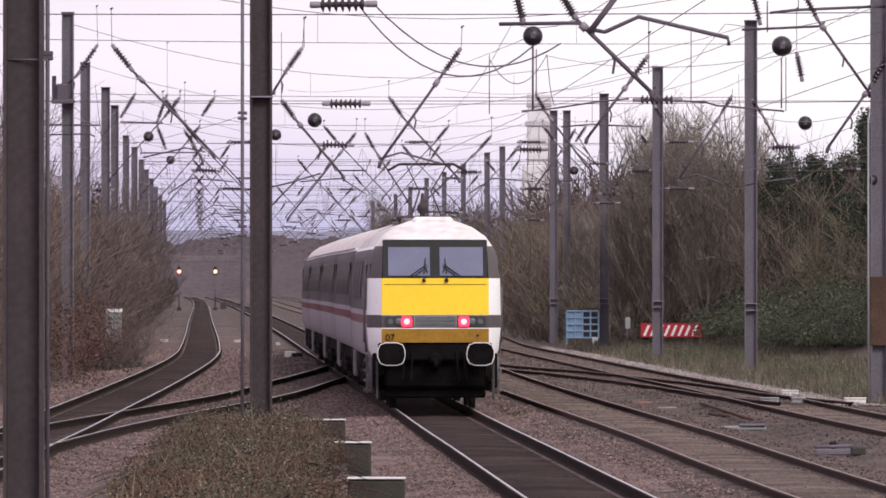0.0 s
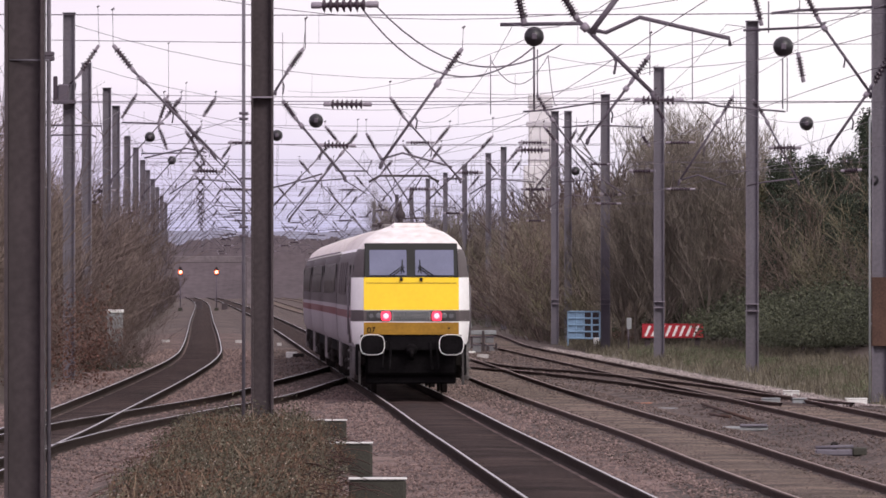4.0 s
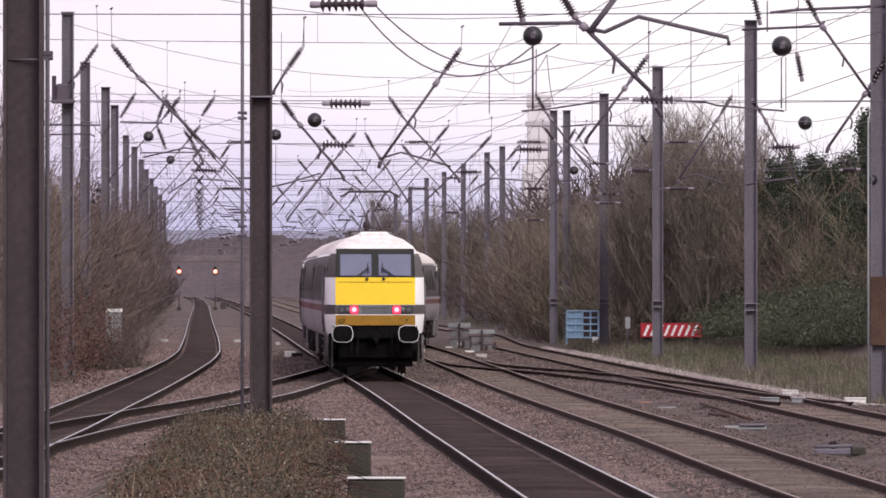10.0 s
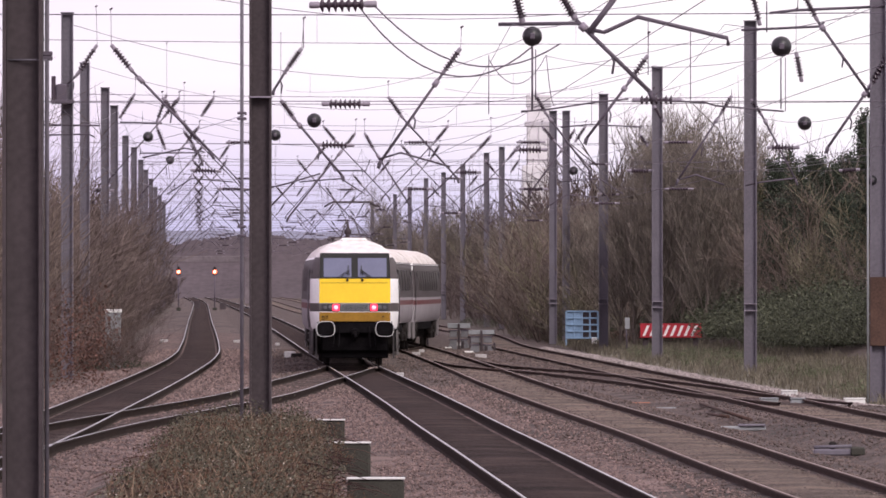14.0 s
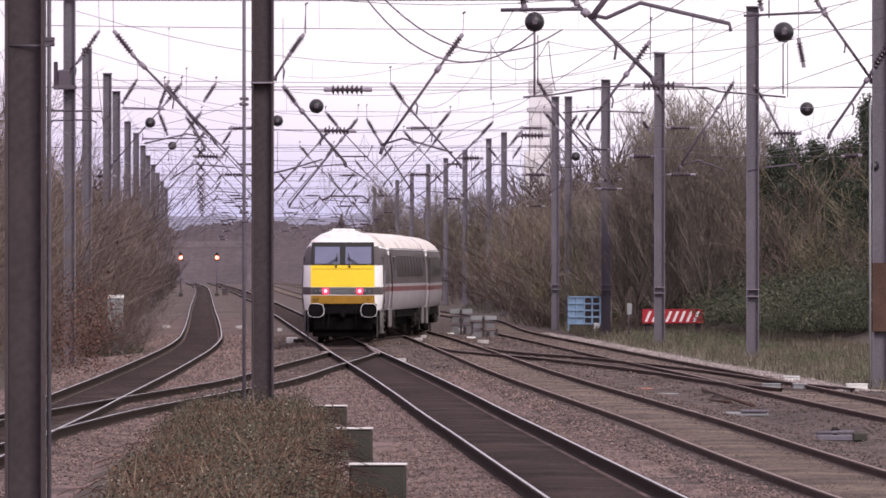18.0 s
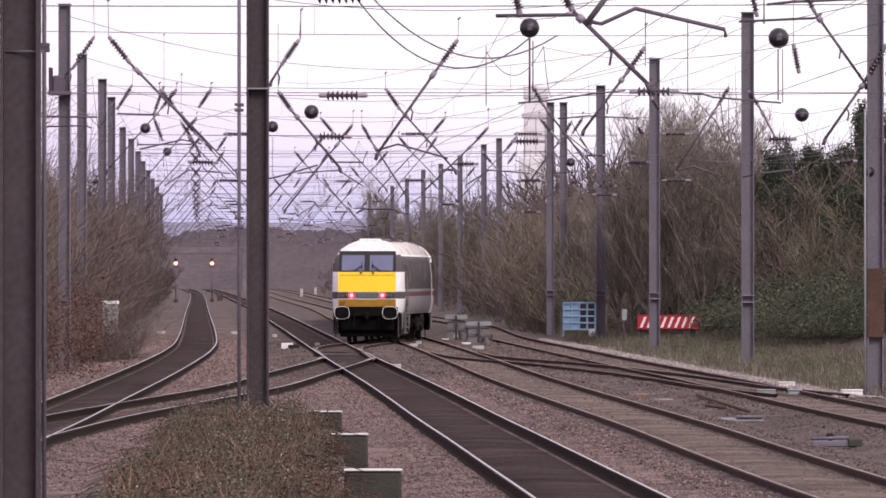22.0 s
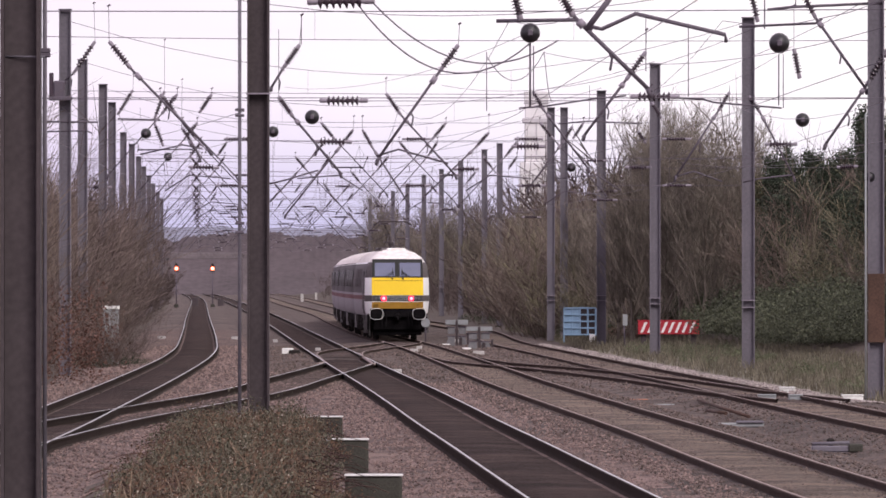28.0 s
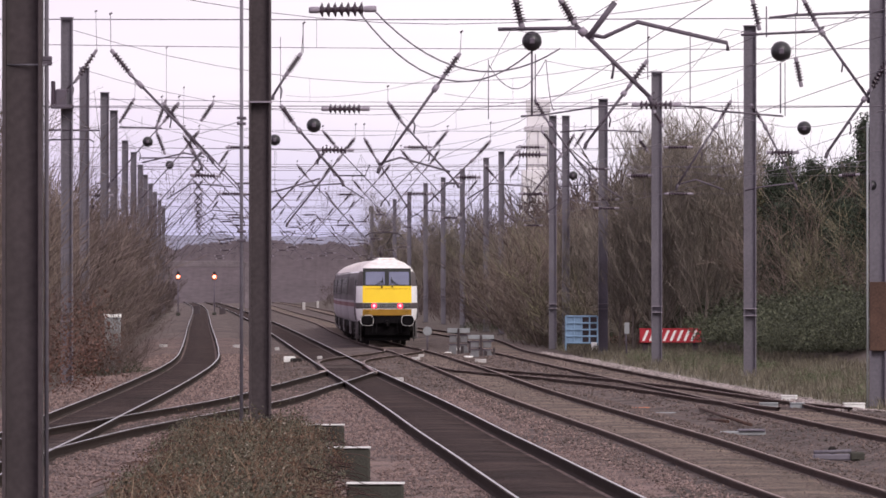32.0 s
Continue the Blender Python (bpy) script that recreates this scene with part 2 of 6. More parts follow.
    "panel_grey": mat("weathered_grey_panel", (0.17, 0.165, 0.175), 0.7, vary=0.25, scale=2.5, fine=16),
    "sign_white": mat("white_plastic_cover", (0.75, 0.74, 0.72), 0.6, vary=0.15, scale=3, fine=16),
    "orange": mat("faded_orange_pipe", (0.5, 0.17, 0.08), 0.7, vary=0.2, scale=3),
    "tower": mat("pale_rendered_tower", (0.72, 0.69, 0.71), 0.85, vary=0.12, scale=0.08, fine=0.8),
    "tower_dark": mat("grey_tower_bands", (0.5, 0.47, 0.5), 0.85, vary=0.12, scale=0.08, fine=0.8),
    "haze": mat("distant_woodland", (0.088, 0.07, 0.077), 1.0, vary=0.3, scale=0.06, fine=0.9),
    # the pale blue of distance haze is mixed into this base colour
    "haze_far": mat("haze_tinted_hills", (0.24, 0.24, 0.31), 1.0, vary=0.12, scale=0.005, fine=0.05),
    # brick lightened so that its colour holds the haze of distance
    "brick": mat("haze_lightened_brick", (0.155, 0.13, 0.14), 0.95, vary=0.3, scale=0.3, fine=3),
}

# ---- helpers for building ----
def mesh(name, bm, *materials, smooth=False):
    me = bpy.data.meshes.new(name)
    bm.to_mesh(me)
    bm.free()
    for m in materials:
        me.materials.append(m)
    if smooth:
        me.polygons.foreach_set("use_smooth", [True] * len(me.polygons))
    return me


def part(name, bm, material, parent=None, label="", smooth=False):
    """One mesh object under a thing or a part; a bmesh, or a mesh that alike parts share."""
    mats = material if isinstance(material, (list, tuple)) else [material]
    me = bm if isinstance(bm, bpy.types.Mesh) else mesh(name, bm, *mats, smooth=smooth)
    ob = new(name, me)
    ob.parent = parent
    return tagged(ob, label)


def thing(name, label, category, m=None, group="", kind=""):
    ob = new(name)
    ob.empty_display_size = 0.3
    if m is not None:
        ob.matrix_world = m
    return tagged(ob, label, category, group, kind)


def box(bm, lo, hi, bevel=0.0, mi=0):
    x0, y0, z0 = lo
    x1, y1, z1 = hi
    c = Vector(((x0 + x1) / 2, (y0 + y1) / 2, (z0 + z1) / 2))
    made = bmesh.ops.create_cube(bm, size=1, matrix=Matrix.Translation(c) @ Matrix.Diagonal((x1 - x0, y1 - y0, z1 - z0, 1)))
    faces = list({f for v in made["verts"] for f in v.link_faces})
    for f in faces:
        f.material_index = mi
    if bevel:
        edges = list({e for f in faces for e in f.edges})
        out = bmesh.ops.bevel(bm, geom=edges, offset=bevel, segments=1, affect="EDGES", profile=0.6)
        for f in out["faces"]:
            f.material_index = mi
    return bm


def tube(bm, points, radius, sides=6, mi=0, taper=1.0, close=True):
    """A round bar along points, thinning to taper times its radius."""
    pts = [Vector(p) for p in points]
    rings = []
    for i, p in enumerate(pts):
        d = (pts[min(i + 1, len(pts) - 1)] - pts[max(i - 1, 0)]).normalized()
        a = d.cross(Vector((0, 0, 1)) if abs(d.z) < 0.9 else Vector((1, 0, 0))).normalized()
        b = d.cross(a)
        r = radius * (1 + (taper - 1) * i / max(1, len(pts) - 1))
        rings.append([bm.verts.new(p + a * (r * math.cos(k * math.tau / sides)) + b * (r * math.sin(k * math.tau / sides))) for k in range(sides)])
    for r0, r1 in zip(rings, rings[1:]):
        for k in range(sides):
            f = bm.faces.new((r0[k], r0[(k + 1) % sides], r1[(k + 1) % sides], r1[k]))
            f.material_index = mi
            f.smooth = sides > 4
    if close:
        for r in (rings[0][::-1], rings[-1]):
            bm.faces.new(r).material_index = mi
    return bm


def lathe(bm, profile, m=None, sides=12, mi=0):
    """A turned body: profile of (radius, height) along local z."""
    m = m or Matrix()
    rings = [[bm.verts.new(m @ Vector((r * math.cos(k * math.tau / sides), r * math.sin(k * math.tau / sides), h))) for k in range(sides)] for r, h in profile]
    for r0, r1 in zip(rings, rings[1:]):
        for k in range(sides):
            f = bm.faces.new((r0[k], r0[(k + 1) % sides], r1[(k + 1) % sides], r1[k]))
            f.material_index = mi
            f.smooth = True
    for r in (rings[0][::-1], rings[-1]):
        bm.faces.new(r).material_index = mi
    return bm


def along(a, b):
    """The frame with its z axis from a to b, at a."""
    a, b = Vector(a), Vector(b)
    return Matrix.Translation(a) @ (b - a).to_track_quat("Z", "Y").to_matrix().to_4x4()


def sagging(a, b, sag, n=10):
    a, b = Vector(a), Vector(b)
    return [a.lerp(b, i / n) - Vector((0, 0, 4 * sag * (i / n) * (1 - i / n))) for i in range(n + 1)]


class Line:
    """A smooth way through points (distance y, x), monotone in y."""

    def __init__(self, pts):
        pts = sorted(pts)
        self.y = np.array([p[0] for p in pts], float)
        self.x = np.array([p[1] for p in pts], float)
        d = np.diff(self.x) / np.diff(self.y)
        h = np.diff(self.y)
        self.m = np.concatenate([[d[0]], (h[1:] * d[:-1] + h[:-1] * d[1:]) / (h[1:] + h[:-1]), [d[-1]]])

        self.table = [self.exact(-400 + 0.5 * k) for k in range(5400)]

    def at(self, y):
        q = (y + 400) * 2
        i = int(q)
        return self.table[i] + (self.table[i + 1] - self.table[i]) * (q - i)

    def exact(self, y):
        i = int(np.clip(np.searchsorted(self.y, y) - 1, 0, len(self.y) - 2))
        if y < self.y[0]:
            return self.x[0] + self.m[0] * (y - self.y[0])
        if y > self.y[-1]:
            return self.x[-1] + self.m[-1] * (y - self.y[-1])
        h = self.y[i + 1] - self.y[i]
        t = (y - self.y[i]) / h
        return ((2 * t**3 - 3 * t**2 + 1) * self.x[i] + (t**3 - 2 * t**2 + t) * h * self.m[i]
                + (-2 * t**3 + 3 * t**2) * self.x[i + 1] + (t**3 - t**2) * h * self.m[i + 1])


# ---- the lines of the railway: (distance, offset of the centre line) ----
MAIN = Line([(20, 3.85), (102.828, 1.758), (123.305, 1.229), (135.593, 0.915), (156.006, 0.371), (181.818, -0.273), (197.044, -0.665), (272.109, -2.721), (430, -6.9), (626, -12.2), (770, -16.3), (1340, -33.5), (2200, -62)])
LOOP = Line([(20, -11.4), (123.839, -6.649), (137.931, -6.759), (155.039, -6.841), (177.778, -7.022), (216.216, -7.311), (258.065, -7.726), (285.714, -8.071), (320, -8.68), (363.636, -9.75), (421.053, -11.263), (533.333, -14.3), (1142.857, -30.857), (2200, -66)])
CROSSING = Line([(60, -9.0), (120.846, -7.281), (138.408, -6.817), (160, -6.19), (177.778, -5.344), (199.005, -4.316), (231.214, -3.526), (254.777, -2.978), (282, -2.45)])
SLIP = Line([(290, -3.16), (296, -3.29), (302, -3.36), (308, -3.38), (314, -3.27), (320, -3.06), (326, -2.77), (332, -2.46), (338, -2.15), (344, -1.86), (350, -1.62), (356, -1.51), (362, -1.55), (368, -1.71), (374, -1.91), (380, -2.11)])
SECOND = Line([(20, 7.3), (100, 5.0), (112.549, 4.65), (129.282, 4.242), (145.243, 3.894), (174.368, 3.095), (194.742, 2.519), (230.681, 1.615), (254.13, 1.112), (287.77, 0.36), (368, -1.71), (380, -2.11), (392, -2.50), (490, -5.0), (626, -8.0), (870, -14.6), (1480, -31), (2200, -58)])
CROSSOVER = Line([(356, -1.51), (362, -1.55), (368, -1.71), (380, -2.11), (392, -2.46), (416, -3.08), (445, -3.72), (470, -4.2), (500, -4.62), (540, -5.1), (600, -5.75), (660, -6.4), (740, -7.4)])
THIRD = Line([(60, 11.4), (168.492, 7.624), (194.742, 6.926), (208.986, 6.583), (246.305, 5.48), (309.119, 3.787), (346.62, 2.795), (437, 1.75), (626, -4.6), (817, -9.3), (1480, -27), (2200, -54)])
LADDER = Line([(188, 7.75), (200, 6.7), (213.447, 6.017), (228.05, 5.188), (238.949, 4.391), (254.13, 3.161), (264.901, 1.921), (272.109, 1.259), (288, 0.5)])


def rail_track(name, label, line, y0, y1, top, step=4.0, sleepers=True, bed="oily", deep=-0.095):
    """Two rails of full section on their sleepers."""
    tr = thing(name, label, "railway track", kind="structure")
    ys = np.arange(y0, y1 + 0.1, step)
    section = [(-0.07, -0.159, 0), (0.07, -0.159, 0), (0.07, -0.148, 0), (0.012, -0.13, 0), (0.012, -0.045, 0), (0.036, -0.035, 0), (0.036, -0.006, 0), (0.022, 0.0, 1), (-0.016, 0.0, 0), (-0.036, -0.006, 0), (-0.036, -0.035, 0), (-0.012, -0.045, 0), (-0.012, -0.13, 0), (-0.07, -0.148, 0)]
    for side in (-0.7525, 0.7525):
        bm = bmesh.new()
        last = None
        for y in ys:
            slope = (line.at(y + 1) - line.at(y - 1)) / 2
            ring = [bm.verts.new((line.at(y) + (side + sx) , y - (side + sx) * slope, sz)) for sx, sz, _ in section]
            if last:
                for k in range(len(section)):
                    j = (k + 1) % len(section)
                    f = bm.faces.new((last[k], last[j], ring[j], ring[k]))
                    f.material_index = section[k][2]
            last = ring
        bmesh.ops.recalc_face_normals(bm, faces=bm.faces)
        part("rail", bm, [M["rail_side" if top == "rail_top" else "rail_brown"], M[top]], tr)
    if bed:
        bm = bmesh.new()
        last = None
        for y in ys:
            slope = (line.at(y + 1) - line.at(y - 1)) / 2
            row = [bm.verts.new((line.at(y) + sx, y - sx * slope, z)) for sx, z in ((-0.70, deep - 0.1), (-0.60, deep), (0, deep + 0.016), (0.60, deep), (0.70, deep - 0.1))]
            if last:
                for k in range(4):
                    bm.faces.new((last[k], last[k + 1], row[k + 1], row[k])).smooth = True
            last = row
        part("four_foot", bm, M[bed], tr, "oily ballast between the rails")
    if sleepers:
        bm = bmesh.new()
        rng = random.Random(name)
        for y in np.arange(y0, min(y1, 330), 0.7):
            x, a = line.at(y), (line.at(y + 1) - line.at(y - 1)) / 2
            dz, w = rng.uniform(-0.015, 0.01), rng.uniform(0.115, 0.135)
            vs = []
            for sx, sy, z in ((-1.12, -w, (deep - 0.012)), (1.12, -w, (deep - 0.012)), (1.12, w, (deep - 0.012)), (-1.12, w, (deep - 0.012))):
                vs.append(bm.verts.new((x + sx - sy * a * 0, y + sy - sx * a, z + dz)))
            low = [bm.verts.new((v.co.x, v.co.y, -0.3)) for v in vs]
            bm.faces.new(vs)
            for k in range(4):
                bm.faces.new((vs[k], low[k], low[(k + 1) % 4], vs[(k + 1) % 4]))
        part("sleepers", bm, M["sleeper"], tr)["kind"] = "stuff"
    return tr


# ---- the ground: one sheet from behind the camera to the horizon ----
def smooth(a, b, v):
    t = min(1.0, max(0.0, (v - a) / (b - a)))
    return t * t * (3 - 2 * t)


def ground_z(x, y):
    left, right = LOOP.at(min(max(y, 20), 2200)) - 2.6, THIRD.at(min(max(y, 20), 2200)) + 2.4
    z = -0.24 + 0.04 * noise.noise(Vector((x * 0.6, y * 0.2, 0)))
    z += smooth(0, 5, left - x) * 1.1 * smooth(1900, 900, y) + smooth(4, 14, left - x) * 0.6
    z += smooth(0.3, 2.0, x - right) * 0.15 + smooth(3, 16, x - right) * 3.4 * smooth(130, 260, y)
    # low mound between the near lines
    z += 0.42 * smooth(-4.6, -3.6, x) * smooth(-0.9, -1.7, x) * smooth(150, 132, y) * smooth(40, 60, y)
    # trackbed: ballast drawn up round the sleepers
    if x < left - 3 or x > right + 3:
        return z
    for line, y0, y1, top in ((MAIN, 0, 2200, -0.15), (LOOP, 100, 2200, -0.155), (CROSSING, 60, 270, -0.155), (SECOND, 0, 2200, -0.1), (THIRD, 0, 2200, -0.1), (LADDER, 188, 288, -0.1), (SLIP, 296, 378, -0.1)):
        if y0 <= y <= y1:
            z = max(z, top - (top + 0.245) * smooth(1.3, 2.4, abs(x - line.at(y))) - 5 * smooth(2.2, 6, abs(x - line.at(y))))
    return z


def sheet(name, xs_of, ys, material, label, category):
    bm = bmesh.new()
    rows = [[bm.verts.new((x, y, ground_z(x, y))) for x in xs_of(y)] for y in ys]
    for r0, r1 in zip(rows, rows[1:]):
        for k in range(len(r0) - 1):
            f = bm.faces.new((r0[k], r0[k + 1], r1[k + 1], r1[k]))
            f.smooth = True
            x, y, _ = f.calc_center_median()
            left, right = LOOP.at(min(max(y, 20), 2200)) - 2.9, THIRD.at(min(max(y, 20), 2200)) + 2.3
            f.material_index = 1 if (x < left or x > right) else 0
            if -4.4 < x < -1.4 and y < 137:
                f.material_index = 1
            if right < x < right + 5 and y < 352:
                f.material_index = 2
            if f.material_index == 0 and x > SECOND.at(min(max(y, 20), 2200)) - 1.5 + 0.8 * noise.noise(Vector((x, y * 0.12, 5))):
                f.material_index = 4
            if f.material_index == 0 and y + 22 * noise.noise(Vector((x * 0.35, y * 0.05, 6))) > 232 and x > MAIN.at(min(max(y, 20), 2200)) - 2.6 + 0.6 * noise.noise(Vector((x, y * 0.1, 1))):
                f.material_index = 4
            if y > 470 and f.material_index == 0:
                f.material_index = 3
    ob = part(name, bm, material, None, label)
    return tagged(ob, label, category, kind="structure")


ground_ys = [-300, -100, 0] + list(np.arange(20, 460, 2.0)) + list(np.arange(460, 700, 4.0)) + list(np.arange(700, 900, 10.0)) + list(np.arange(900, 2300, 50.0)) + [2600, 3200, 4200]


def ground_xs(y):
    mid = MAIN.at(min(max(y, 20), 2200))
    return [mid + v for v in [-1500, -400, -120, -60, -35, -25] + list(np.arange(-20, 30.1, 0.5)) + [35, 45, 70, 140, 400, 1500]]


sheet("ground", ground_xs, ground_ys, [M["ballast"], M["soil"], M["grass"], M["far_bed"], M["worn_ballast"]], "ground of pinkish grey ballast with soil banks and rough grass", "ground")
rail_track("main_track", "plain line of two bright worn rails on dark oily sleepers", MAIN, 20, 2200, "rail_top", deep=-0.145)
rail_track("loop_track", "curving line of two worn rails beside a scrubby bank", LOOP, 100, 2200, "rail_top", deep=-0.145)
rail_track("crossing_track", "connecting line of two worn rails through the points", CROSSING, 60, 270, "rail_top", 2.0, bed="grimy_bed", deep=-0.148)
rail_track("slip_track", "short curved connection of two worn rails", SLIP, 296, 378, "rail_dull", 2.0, False, "grimy_bed", deep=-0.085)
rail_track("second_track", "line of two rust-brown rails on ballast", SECOND, 20, 2200, "rail_dull", bed="brown_bed")
rail_track("crossover_track", "far connecting line towards the third track", CROSSOVER, 420, 740, "rail_dull", 4.0, False, "")
rail_track("third_track", "line of two rust-brown rails beside the grass verge", THIRD, 60, 2200, "rail_dull", bed="brown_bed")
rail_track("ladder_track", "rusty connecting line between two tracks", LADDER, 188, 288, "rail_dull", 2.0, bed="grimy_bed", deep=-0.09)

# ---- overhead line masts and their spans ----
def mast_mesh(name, height, w, base=0.0):
    """A broad-flange column of H section, flanges facing along the line, with a cap plate and foot plate."""
    bm = bmesh.new()
    h = w / 2
    pts = [(-h, -h), (h, -h), (h, -h + 0.03), (0.013, -h + 0.03), (0.013, h - 0.03), (h, h - 0.03), (h, h), (-h, h), (-h, h - 0.03), (-0.013, h - 0.03), (-0.013, -h + 0.03), (-h, -h + 0.03)]
    low, high = [[bm.verts.new((x, y, z)) for x, y in pts] for z in (base, height)]
    for k in range(12):
        bm.faces.new((low[k], low[(k + 1) % 12], high[(k + 1) % 12], high[k]))
    bm.faces.new(high)
    bm.faces.new(low[::-1])
    return bm


def mast(place, height, w=0.32, material="steel", label="grey galvanised steel column for the overhead line", bands=(1.8, 2.0), turn=90):
    m = thing("overhead_line_mast", label, "mast", pose(*place, 0, 0, turn), "overhead line masts")
    part("column", mast_mesh("column", height, w), M[material], m)
    bm = bmesh.new()
    box(bm, (-w * 0.75, -w * 0.75, -0.35), (w * 0.75, w * 0.75, 0.05), 0.03)
    part("concrete_base", bm, M["concrete"], m)
    bm = bmesh.new()
    box(bm, (-w / 2 - 0.02, -w / 2 - 0.02, height), (w / 2 + 0.02, w / 2 + 0.02, height + 0.03))
    part("cap_plate", bm, M[material], m)
    for z in bands:
        bm = bmesh.new()
        box(bm, (-w / 2 - 0.012, -w / 2 - 0.012, z), (w / 2 + 0.012, w / 2 + 0.012, z + 0.022))
        part("strap", bm, M["cap"], m)
    return m


def insulator(bm, a, b, r=0.085, sheds=7, mi=0):
    """A row of porcelain sheds on a rod from a to b, with metal caps."""
    length = (Vector(b) - Vector(a)).length
    c = min(0.05, r * 0.55)
    prof = [(0.7 * c, 0.0), (c, 0.02 * length), (c, 0.14 * length)]
    for k in range(sheds):
        h0 = (0.16 + 0.68 * k / sheds) * length
        dh = 0.68 * length / sheds
        prof += [(0.8 * c, h0), (r, h0 + 0.35 * dh), (r * 0.95, h0 + 0.5 * dh), (0.8 * c, h0 + 0.62 * dh)]
    prof += [(c, 0.86 * length), (c, 0.98 * length), (0.7 * c, length)]
    done = len(bm.faces)
    lathe(bm, prof, along(a, b), 8, mi)
    segments = len(prof) - 1
    for k, f in enumerate(list(bm.faces)[done:]):
        if k // 8 < 3 or k // 8 >= segments - 3:
            f.material_index = mi + 1
    return bm


LEFT_MASTS = [(-10.541, 254, 2.167), (-12.343, 312, 2.091), (-13.134, 352, 2.038), (-14.089, 388, 1.991), (-16.409, 468, 1.886), (-17.335, 508, 1.833), (-18.69, 560, 1.765), (-20.016, 610, 1.699), (-21.446, 665, 1.627), (-22.86, 720, 1.555), (-24.688, 790, 1.463), (-26.499, 860, 1.371)]
RIGHT_MASTS = [(9.782, 203, 2.234), (8.924, 262, 2.156), (7.363, 310, 2.093), (6.323, 355, 2.034), (5.475, 400, 1.975), (3.321, 506, 1.836), (2.584, 530, 1.804), (1.305, 580, 1.739), (0.078, 625, 1.68), (-1.196, 660, 1.634), (-2.61, 720, 1.555), (-4.095, 780, 1.476), (-6.587, 850, 1.384)]
for x, y, z in LEFT_MASTS + RIGHT_MASTS:
    g = ground_z(x, y) - 0.02
    mast((x, y, g), (9.86 if y in (310, 355) else 10.05) - g, 0.36 if x > 0 and y < 360 else 0.33)
near_mast = mast((-3.478, 75, -0.3), 11.0, 0.33, "dark_steel", "tall dark steel column close to the camera", ())
centre_mast = mast((-2.717, 135, 0.05), 10.4, 0.33, "dark_steel", "dark brown steel column standing in brambles", (5.2,))
mast((4.81, 393, -0.25), 10.17, 0.33, "steel", "grey steel column close beside another")

# the nearest verge mast has a rusted sleeve and a pale conduit
tx = RIGHT_MASTS[0][0]
sleeve = tagged(part("mast_sleeve", box(bmesh.new(), (tx - 0.185, 202.8, 1.066), (tx + 0.185, 203.2, 2.614), 0.01), M["rust"]), "rusty brown sleeve round the foot of a mast", "mast sleeve")
tagged(part("conduit", tube(bmesh.new(), [(tx - 0.24, 202.8, -0.3), (tx - 0.24, 202.8, 6.2)], 0.025, 6), M["sign_grey"]), "pale conduit pipe up the side of a mast", "pipe")

# ---- head spans over the lines, their arms and insulators ----
def arm(a, b, c, label="grey steel registration tube with a ribbed brown insulator", rod=None, r=0.032, ins=0.085):
    """A ribbed insulator from a to b that carries a tube on to c; rod: the top of its thin hanger."""
    t = thing("registration_arm", label, "registration arm", group="registration arms")
    part("insulator", insulator(bmesh.new(), a, b, ins), [M["insulator"], M["cap"]], t)
    if c:
        part("tube", tube(bmesh.new(), [b, c], r), M["tube"], t)
        p, q = Vector(b).lerp(Vector(c), 0.06), Vector(b).lerp(Vector(c), 0.45)
        part("clamp", tube(bmesh.new(), [p, Vector(b).lerp(Vector(c), 0.13)], r * 2.0), M["cap"], t)
        part("hook", tube(bmesh.new(), [q, q + Vector((0.05, 0, -0.12)), q + Vector((0.02, 0, -0.3))], r * 0.6), M["tube"], t)
        part("end_fitting", tube(bmesh.new(), [Vector(b).lerp(Vector(c), 0.95), Vector(c) + Vector((0, 0, -0.08))], r * 1.3), M["tube"], t)
    if rod:
        part("hanger", tube(bmesh.new(), [a, rod], 0.007, 4), M["wire"], t)
        part("hanger_clip", tube(bmesh.new(), [Vector(rod) + Vector((-0.03, 0, 0.0)), Vector(rod) + Vector((0.04, 0, 0.04))], 0.022), M["insulator"], t)
    return t


def strain(a, b, label="ribbed brown porcelain insulator in the cross wire", r=0.1):
    t = thing("cross_wire_insulator", label, "insulator", group="cross wire insulators")
    part("porcelain", insulator(bmesh.new(), a, b, r, 7), [M["insulator"], M["cap"]], t)
    return t


def bar(name, points, r, label, category, material="tube", group=""):
    t = tagged(part(name, tube(bmesh.new(), points, r), M[material]), label, category, group)
    return t


def ball(c, r):
    t = thing("round_weight", "black round weight hung in the overhead line", "weight", pose(*c), "round weights")
    prof = [(r * math.sin(a), -r * 0.98 * math.cos(a)) for a in np.linspace(0.12, math.pi - 0.12, 11)]
    part("body", lathe(bmesh.new(), prof, pose(0, 0, 0, 90), 16), M["ball"], t)
    part("clamp", box(bmesh.new(), (-r * 0.25, -r * 1.1, -r * 0.3), (r * 0.25, -r * 0.85, r * 0.3), 0.01), M["tube"], t)
    return t


